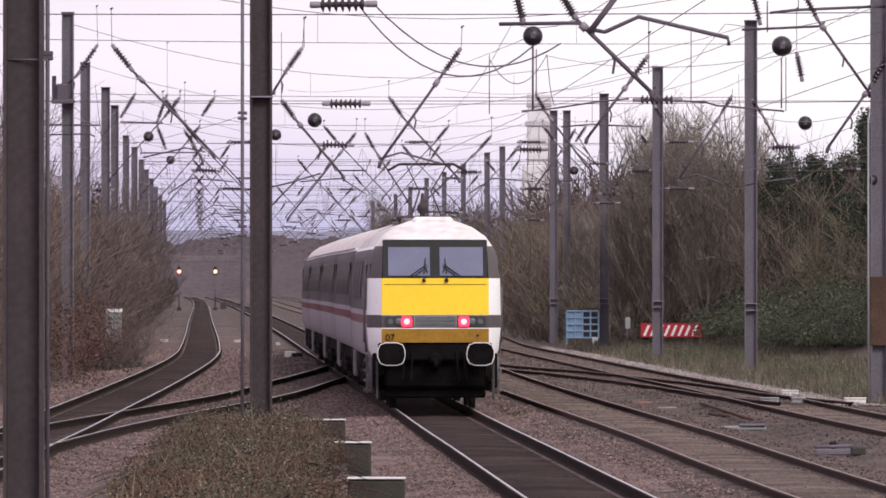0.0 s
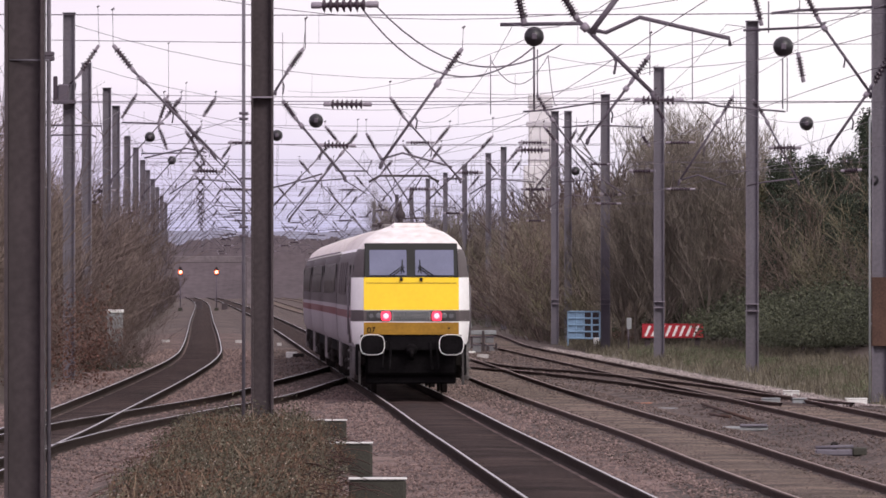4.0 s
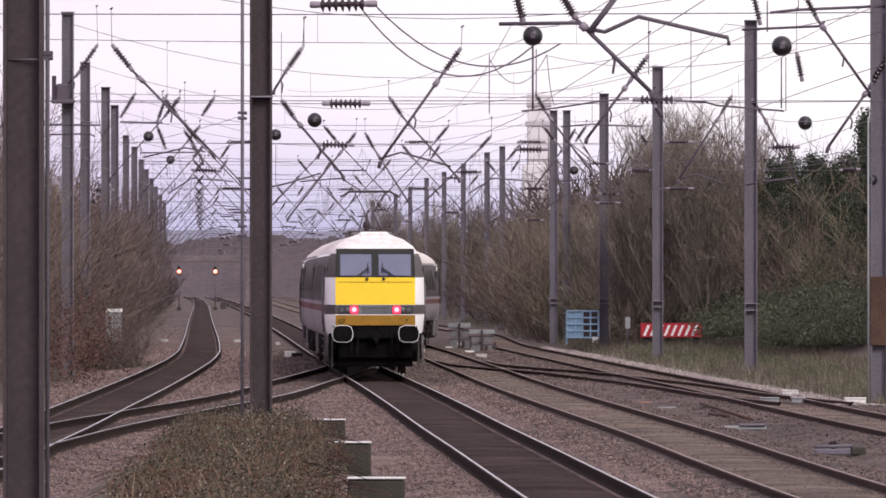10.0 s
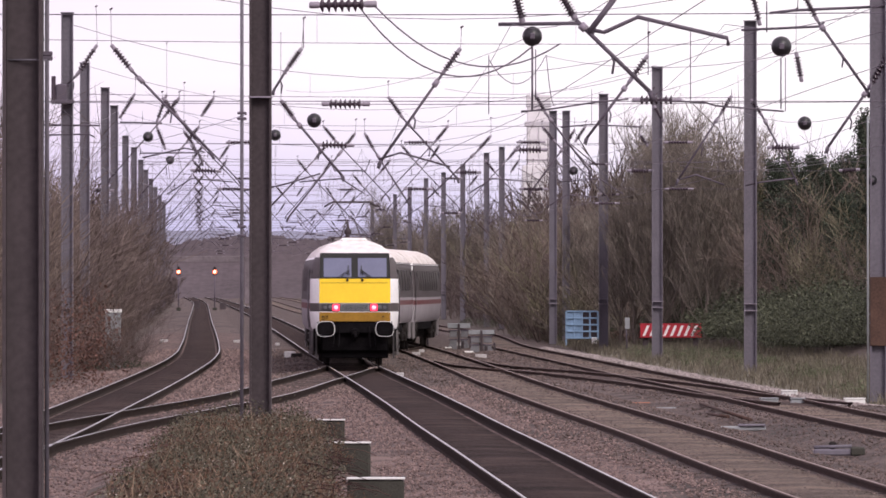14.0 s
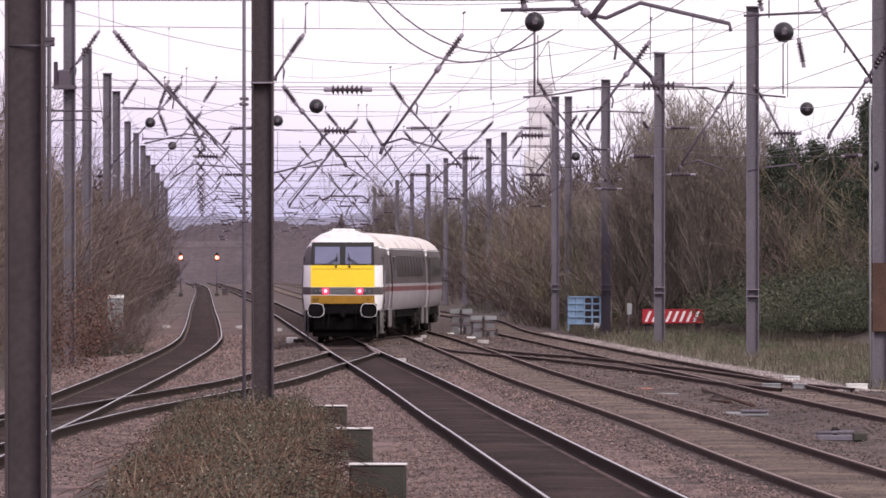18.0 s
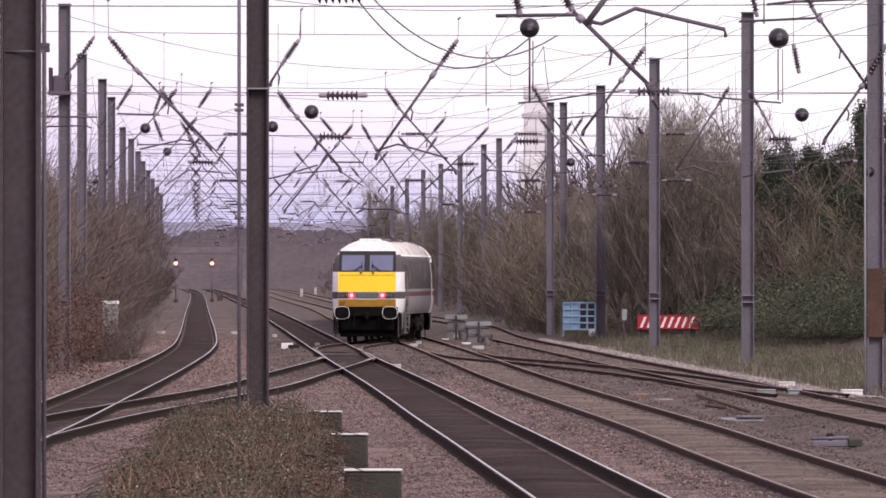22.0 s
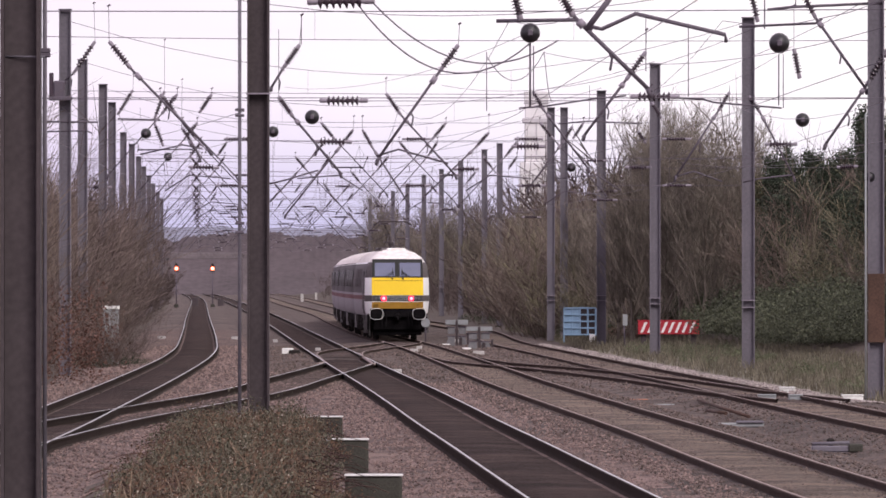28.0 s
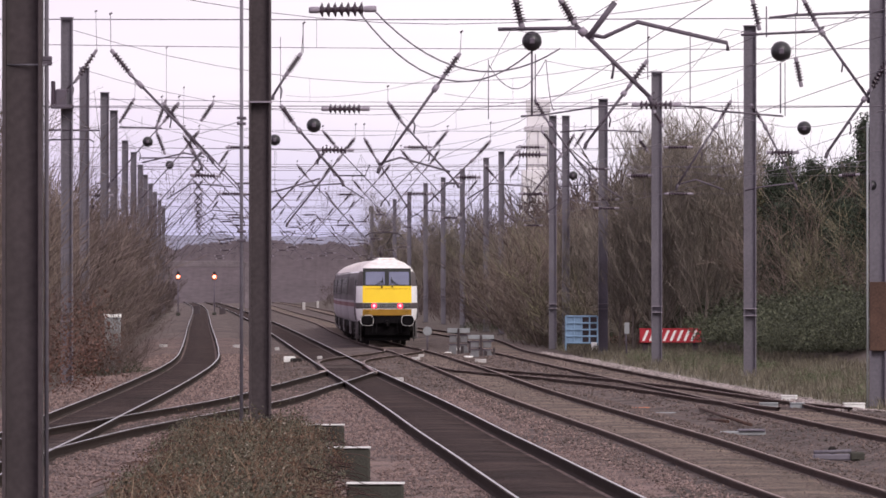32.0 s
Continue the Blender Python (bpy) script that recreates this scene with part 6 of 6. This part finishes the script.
def make_loco():
    """An electric locomotive with a flat cab end facing back, 19.4 m long; y runs forward from the cab face."""
    lo = thing("electric_locomotive", "electric locomotive with yellow cab end and red tail lights lit", "locomotive")

    def rake(z):
        return 0.0 if z < 1.3 else (z - 1.3) * 0.06 if z < 2.58 else 0.077 + (z - 2.58) * 0.5

    face_w = lambda x, z: min(x, 1.045 if z < 2.6 else 1.045 - (z - 2.6) * 0.03)
    shape = [(1.25, 1.02), (1.33, 1.16), (1.36, 1.48), (1.37, 1.60), (1.37, 1.85), (1.365, 2.1), (1.355, 2.57), (1.29, 3.00), (1.24, 3.14), (1.20, 3.20), (1.06, 3.40), (0.80, 3.58), (0.45, 3.71), (0.0, 3.76)]
    face = [(face_w(x, z) if z < 3.33 else x * 0.93, 0.08 + rake(min(z, 3.33)), min(z, 3.33)) for x, z in shape]
    edge = [(x * 0.935, 0.42 + rake(min(z, 3.36)) * 0.9 + max(0, z - 3.36) * 1.5, z if z < 3.36 else 3.36 + (z - 3.36) * 0.75) for x, z in shape]
    cab = [(x * 0.965, 1.3 + max(0, z - 3.3) * 2.0, z) for x, z in shape]
    nose = ["white", "white", "white", "dark_grey", "white", "white", "dark_grey", "dark_grey", "dark_grey", "dome_paint", "dome_paint", "dome_paint", "dome_paint"]
    cab_end = [(x * 0.965, 1.3 + max(0, z - 3.3) * 2.0, z) for x, z in BODY]
    body = [(x, 3.0, z) for x, z in BODY]
    end = [(x, 18.9, z) for x, z in BODY]
    part("cab_shell", loft([face, edge, cab], nose, False), [M[k] for k in PAINTS], lo, "white cab sides with grey pillars")
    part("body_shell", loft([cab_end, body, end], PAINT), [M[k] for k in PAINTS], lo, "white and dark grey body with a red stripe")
    # the cab face, panel by panel
    def panel(name, z0, z1, half, material, proud=0.02, label="", rows=1, parent=None):
        bm = bmesh.new()
        vs = []
        for i in range(rows + 1):
            z = z0 + (z1 - z0) * i / rows
            vs.append([bm.verts.new((s * half, 0.08 + rake(z) - proud, z)) for s in (-1, 1)] + [bm.verts.new((s * half, 0.08 + rake(z) + 0.12, z)) for s in (1, -1)])
        for a, b in zip(vs, vs[1:]):
            for k in range(4):
                bm.faces.new((a[k], a[(k + 1) % 4], b[(k + 1) % 4], b[k]))
        bm.faces.new(vs[0][::-1])
        bm.faces.new(vs[-1])
        bmesh.ops.recalc_face_normals(bm, faces=bm.faces)
        return part(name, bm, M[material], parent or lo, label)

    panel("yellow_panel", 1.855, 2.57, 1.05, "yellow", 0.02, "bright yellow warning panel", 3)
    panel("panel_lip", 2.44, 2.455, 1.0, "dirty_yellow", 0.026)
    panel("lamp_band", 1.60, 1.84, 1.05, "dark_grey", 0.015, "grey lamp band")
    panel("lower_panel", 1.31, 1.578, 1.05, "dirty_yellow", 0.02, "grimy lower yellow panel")
    panel("white_line", 1.843, 1.853, 1.05, "white", 0.012)
    panel("white_line", 1.580, 1.597, 1.05, "white", 0.022)
    panel("grille", 1.62, 1.825, 0.42, "sign_grey", 0.03, "grey horizontal grille")
    for k in range(7):
        panel("grille_slat", 1.633 + k * 0.027, 1.644 + k * 0.027, 0.4, "black", 0.036)
    panel("windscreen_surround", 2.585, 3.325, 1.025, "rubber", 0.012, "dark windscreen surround")
    for s, x0, x1 in ((-1, -0.92, -0.10), (1, 0.09, 0.94)):
        bm = bmesh.new()
        vs = [bm.verts.new((x, 0.08 + rake(z) - 0.03, z)) for x, z in ((x0, 2.62), (x1, 2.62), (x1, 3.18), (x0, 3.18))]
        bm.faces.new(vs)
        bm.normal_update()
        bmesh.ops.solidify(bm, geom=bm.faces[:], thickness=0.015)
        part("windscreen", bm, M["screen"], lo, "windscreen pane coloured pale blue like reflected sky")
        bm = bmesh.new()
        for a, b in (((s * 0.40, 2.62), (s * 0.15, 2.80)), ((s * 0.48, 2.62), (s * 0.17, 2.84)), ((s * 0.22, 2.66), (s * 0.19, 2.96)), ((s * 0.15, 2.68), (s * 0.21, 2.82))):
            tube(bm, [(a[0], 0.03 + rake(a[1]), a[1]), (b[0], 0.03 + rake(b[1]), b[1])], 0.011, 5)
        part("wiper", bm, M["rubber"], lo)
        bm = bmesh.new()
        lathe(bm, [(0.04, 0), (0.04, 0.06), (0.025, 0.08)], pose(s * 0.22, 0.14, 2.53, 90), 8)
        part("washer_jet", bm, M["rubber"], lo)
    for s in (-1, 1):
        cl = part("lamp_housing", rounded(bmesh.new(), 0.54, 0.2, 0.05, pose(s * 0.72, 0.055, 1.72), 0.2), M["lamp_case"], lo)
        part("tail_light", rounded(bmesh.new(), 0.21, 0.2, 0.04, pose(s * 0.56, 0.035, 1.72), 0.25), M["tail_lamp"], cl, "lit red tail light")
        part("lamp_core", lathe(bmesh.new(), [(0.062, 0), (0.04, 0.02)], pose(s * 0.56, 0.03, 1.72, 90), 12), M["tail_core"], cl)
        part("headlight", lathe(bmesh.new(), [(0.075, 0), (0.07, 0.02), (0.04, 0.03)], pose(s * 0.72, 0.06, 1.72, 90), 12), M["lamp_off"], cl)
        part("marker_light", lathe(bmesh.new(), [(0.06, 0), (0.05, 0.02)], pose(s * 0.88, 0.06, 1.72, 90), 12), M["lamp_off"], cl)
        bu = part("buffer", rounded(bmesh.new(), 0.535, 0.445, 0.05, pose(s * 0.87, -0.52, 1.09), 0.34, 2), M["black"], lo, "oval buffer with a white rim")
        bm = bmesh.new()
        lathe(bm, [(0.1, 0), (0.1, 0.45), (0.17, 0.46), (0.17, 0.62)], pose(s * 0.87, -0.48, 1.08, -90), 12)
        part("buffer_shank", bm, M["gear"], bu)
        bm = bmesh.new()
        rounded(bm, 0.545, 0.455, 0.02, pose(s * 0.87, -0.535, 1.09), 0.34, 2)
        part("buffer_rim", bm, M["white"], bu, "white painted rim")
        part("buffer_face", rounded(bmesh.new(), 0.515, 0.425, 0.015, pose(s * 0.87, -0.545, 1.09), 0.34, 2), M["black"], bu)
        # cab side skirt, door and steps
        bm = bmesh.new()
        box(bm, (s * 1.18 - 0.04, 0.15, 0.42), (s * 1.18 + 0.04, 1.0, 1.1), 0.02)
        part("corner_skirt", bm, M["black"], lo)
        for y, lean in ((1.15, 0.05), (3.1, -0.1), (5.6, 0.1)):
            part("sand_pipe", tube(bmesh.new(), [(s * 1.24, y, 1.02), (s * 1.2, y + lean, 0.3)], 0.045, 6), M["coach_skirt"], lo)
        part("guard_iron", box(bmesh.new(), (s * 1.14 - 0.025, 0.1, 0.2), (s * 1.14 + 0.025, 0.2, 0.95), 0.01), M["guard"], lo)
        part("livery_flash", box(bmesh.new(), (s * 1.352 - 0.012, 4.2, 2.2), (s * 1.352 + 0.012, 4.6, 2.6), 0.006), M["mid_grey"], lo)
        bm = bmesh.new()
        for k in range(4):
            box(bm, (s * 1.26 - 0.10, 1.75, 0.33 + k * 0.2), (s * 1.26 + 0.10, 2.6, 0.37 + k * 0.2))
        for y in (1.75, 2.57):
            box(bm, (s * 1.3 - 0.02, y, 0.3), (s * 1.3 + 0.02, y + 0.05, 1.05))
        part("cab_steps", bm, M["coach_skirt"], lo)
        bm = bmesh.new()
        box(bm, (s * 1.322 - 0.02, 1.95, 1.1), (s * 1.322 + 0.02, 2.55, 2.5), 0.02)
        d = part("cab_door", bm, M["dark_grey"], lo)
        bm = bmesh.new()
        box(bm, (s * 1.3 - 0.03, 2.05, 2.25), (s * 1.3 + 0.03, 2.45, 2.85), 0.02)
        part("door_window", bm, M["glass_dark"], d)
        for y in (1.9, 2.6):
            part("handrail", tube(bmesh.new(), [(s * 1.36, y, 1.3), (s * 1.36, y, 2.4)], 0.014, 5), M["mid_grey"], lo)
        bm = bmesh.new()
        box(bm, (s * 1.262 - 0.01, 0.85, 2.35), (s * 1.262 + 0.01, 1.55, 2.85), 0.008)
        part("cab_side_window", bm, M["glass_dark"], lo)
        for y in (3.1, 18.7):
            part("panel_seam", seam(y, s), M["glass_dark"], lo)
        for y in (5.5, 8.2, 10.9, 13.6):
            bm = side_pane(s, y, y + 1.9, 2.2, 2.92, 0.012)
            part("air_intake", bm, M["dark_grey"], lo)
    bm = bmesh.new()
    box(bm, (-1.12, 0.1, 0.95), (1.12, 0.6, 1.31), 0.03)
    box(bm, (-1.0, 0.3, 0.42), (1.0, 0.9, 1.0), 0.05)
    part("buffer_beam", bm, M["black"], lo)
    bm = bmesh.new()
    tube(bm, [(0, 0.3, 0.98), (0, -0.15, 0.96), (0, -0.25, 0.88), (0, -0.15, 0.78)], 0.06)
    lathe(bm, [(0.12, 0), (0.14, 0.1), (0.08, 0.2)], pose(0, 0.1, 0.98, 90), 10)
    part("coupling_hook", bm, M["black"], lo)
    for x in (-0.6, -0.45, 0.42, 0.56):
        part("brake_hose", tube(bmesh.new(), sagging((x, 0.08, 1.15), (x * 1.1, -0.05, 0.55), 0.1, 5), 0.028, 5), M["black"], lo)
    bm = bmesh.new()
    box(bm, (-1.0, 0.5, 0.22), (1.0, 0.62, 0.55), 0.03)
    part("obstacle_guard", bm, M["black"], lo)
    # roof
    bm = bmesh.new()
    box(bm, (-0.40, 1.75, 3.60), (0.40, 2.8, 3.785), 0.06)
    part("roof_pod", bm, M["dome_paint"], lo)
    bm = bmesh.new()
    tube(bm, [(-0.18, 2.6, 3.74), (-0.18, 2.6, 3.88), (0.35, 2.6, 3.9)], 0.02)
    part("roof_aerial", bm, M["dark_steel"], lo)
    bm = bmesh.new()
    lathe(bm, [(0.08, 0), (0.09, 0.06), (0.05, 0.12), (0.11, 0.2), (0.11, 0.3), (0.05, 0.36), (0.03, 0.55)], pose(-0.12, 5.6, 3.74), 10)
    part("roof_insulator", bm, M["dark_steel"], lo)
    bm = bmesh.new()
    tube(bm, [(-0.7, 3.2, 3.72), (-0.7, 8.0, 3.78), (-0.3, 12.0, 3.85)], 0.03)
    tube(bm, [(0.7, 3.2, 3.72), (0.8, 8.0, 3.78)], 0.03)
    part("roof_busbar", bm, M["dark_steel"], lo)
    for y in (4.2, 9.0, 12.5):
        bm = bmesh.new()
        box(bm, (-0.55, y, 3.62), (0.55, y + 1.8, 3.78), 0.04)
        part("roof_hatch", bm, M["coach_skirt"], lo)
    pantograph(lo, 7.4)
    underframe_box(lo, 6.4, 12.7, 0.45, 1.02, 1.0)
    b0, w0 = bogie(lo, 4.2, 3.35)
    b1, w1 = bogie(lo, 14.9, 3.35)
    # running number on the lower panel
    cu = bpy.data.curves.new("running_number", "FONT")
    cu.body, cu.size, cu.extrude = "07", 0.19, 0.003
    tmp = new("running_number", cu)
    me = bpy.data.meshes.new_from_object(tmp.evaluated_get(bpy.context.evaluated_depsgraph_get()))
    bpy.data.objects.remove(tmp)
    me.materials.append(M["black"])
    num = part("running_number", me, M["black"], lo, "black number 07")
    num.matrix_local = pose(-0.98, 0.05, 1.345, 90)
    part("data_panel", rounded(bmesh.new(), 0.05, 0.03, 0.01, pose(0.83, 0.05, 1.45), 0.1), M["gear"], lo)
    return lo, w0 + w1


def make_coach(name="passenger_coach"):
    """A coach 23.0 m long, tapered sides, dark window band; y runs forward from its rear end."""
    co = thing(name, "white and dark grey coach with a red stripe", "railway coach", group="coaches of the train")
    rings = [[(x * (0.93 if y in (0.0, 23.0) else 1.0), y, z) for x, z in BODY] for y in (0.0, 0.25, 22.75, 23.0)]
    bm = loft(rings, PAINT)
    bm.faces.new([v for v in bm.verts if abs(v.co.y) < 1e-4])
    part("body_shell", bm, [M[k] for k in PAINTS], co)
    for s in (-1, 1):
        for k in range(9):
            bm = side_pane(s, 2.75 + k * 2.0, 4.3 + k * 2.0, 2.2, 2.92)
            part("window", bm, M["glass_dark"], co)
        for y in (0.9, 21.2):
            bm = bmesh.new()
            box(bm, (s * 1.34 - 0.02, y + 0.2, 2.25), (s * 1.34 + 0.02, y + 0.7, 2.9), 0.02)
            part("door", bm, M["glass_dark"], co)
        bm = bmesh.new()
        box(bm, (s * 1.16 - 0.04, 5.6, 0.72), (s * 1.16 + 0.04, 17.4, 1.05), 0.03)
        part("skirt", bm, M["black"], co)
        for y0, y1 in ((0.06, 1.35), (21.65, 22.94)):
            part("end_skirt", box(bmesh.new(), (s * 1.235 - 0.04, y0, 0.42), (s * 1.235 + 0.04, y1, 1.05), 0.03), M["end_skirt"], co)
        for y in (0.1, 22.8):
            part("end_seam", seam(y, s, 0.12), M["glass_dark"], co)
        bm = bmesh.new()
        box(bm, (s * 1.27 - 0.02, 0.1, 3.17), (s * 1.27 + 0.02, 22.9, 3.2))
        part("gutter", bm, M["coach_white"], co)
    bm = bmesh.new()
    box(bm, (-0.75, -0.42, 1.1), (0.75, 0.02, 3.3), 0.05)
    part("gangway", bm, M["rubber"], co)
    bm = bmesh.new()
    for s in (-1, 1):
        tube(bm, [(s * 1.0, -0.05, 1.1), (s * 1.0, -0.05, 3.0)], 0.05)
        box(bm, (s * 1.22 - 0.03, -0.06, 2.95), (s * 1.22 + 0.03, 0.0, 3.1))
    part("end_pipes", bm, M["white"], co)
    bogie(co, 3.1, 2.6, 0.46)
    bogie(co, 19.9, 2.6, 0.46)
    underframe_box(co, 6.0, 17.0, 0.45, 1.0, 0.95)
    return co


loco, loco_wheels = make_loco()
coaches = [make_coach()]
for _ in range(6):
    coaches.append(copy_thing(coaches[0], Matrix()))
COUPLED = 23.45

# the way that the train takes: off the main line, through the slip, on along the second line
WAY_Y = np.arange(150.0, 740.0, 1.0)


def way_x(y):
    if 284 < y < 306:
        k = smooth(284, 306, y)
        return MAIN.at(y) * (1 - k) + SLIP.at(y) * k
    return MAIN.at(y) if y < 296 else CROSSOVER.at(y) if y > 370 else SLIP.at(y)


WAY_X = np.array([way_x(y) + 0.1 * math.exp(-((y - 294) / 7) ** 2) for y in WAY_Y])
WAY_S = np.concatenate([[0], np.cumsum(np.hypot(np.diff(WAY_X), np.diff(WAY_Y)))])


def on_way(s):
    return Vector((float(np.interp(s, WAY_S, WAY_X)), float(np.interp(s, WAY_S, WAY_Y)), 0.0))


def vehicle_pose(s, b0, b1):
    """A vehicle whose rear end is s along the way, carried on pivots b0 and b1 ahead of it; its height is trimmed by a
    few centimetres, the rails stay level.
    """
    a, b = on_way(s + b0), on_way(s + b1)
    d = (b - a).normalized()
    base = a - d * b0
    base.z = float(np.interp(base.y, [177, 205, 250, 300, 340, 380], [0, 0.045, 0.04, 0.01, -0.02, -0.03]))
    return Matrix.Translation(base) @ Matrix.Rotation(math.atan2(-d.x, d.y), 4, "Z")


def rear_at(t):
    """Distance of the cab face from the camera."""
    return -0.0001142703 * t**4 +0.003139557 * t**3 +0.05592547 * t**2 +5.341298 * t**1 +177.001


def motions():
    times = [0.5 * k for k in range(65)]
    rear = {t: float(np.interp(rear_at(t), WAY_Y, WAY_S)) for t in times}
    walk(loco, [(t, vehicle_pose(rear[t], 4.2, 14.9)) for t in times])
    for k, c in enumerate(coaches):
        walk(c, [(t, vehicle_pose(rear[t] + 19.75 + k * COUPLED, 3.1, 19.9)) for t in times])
    # the wheels of the locomotive turn with its speed
    fine = [k / 15 for k in range(481)]
    start = float(np.interp(rear_at(0), WAY_Y, WAY_S))
    for ws in loco_wheels:
        place = ws.location.copy()
        walk(ws, [(t, Matrix.Translation(place) @ Matrix.Rotation(-(float(np.interp(rear_at(t), WAY_Y, WAY_S)) - start) / 0.5, 4, "X")) for t in fine])


motions()
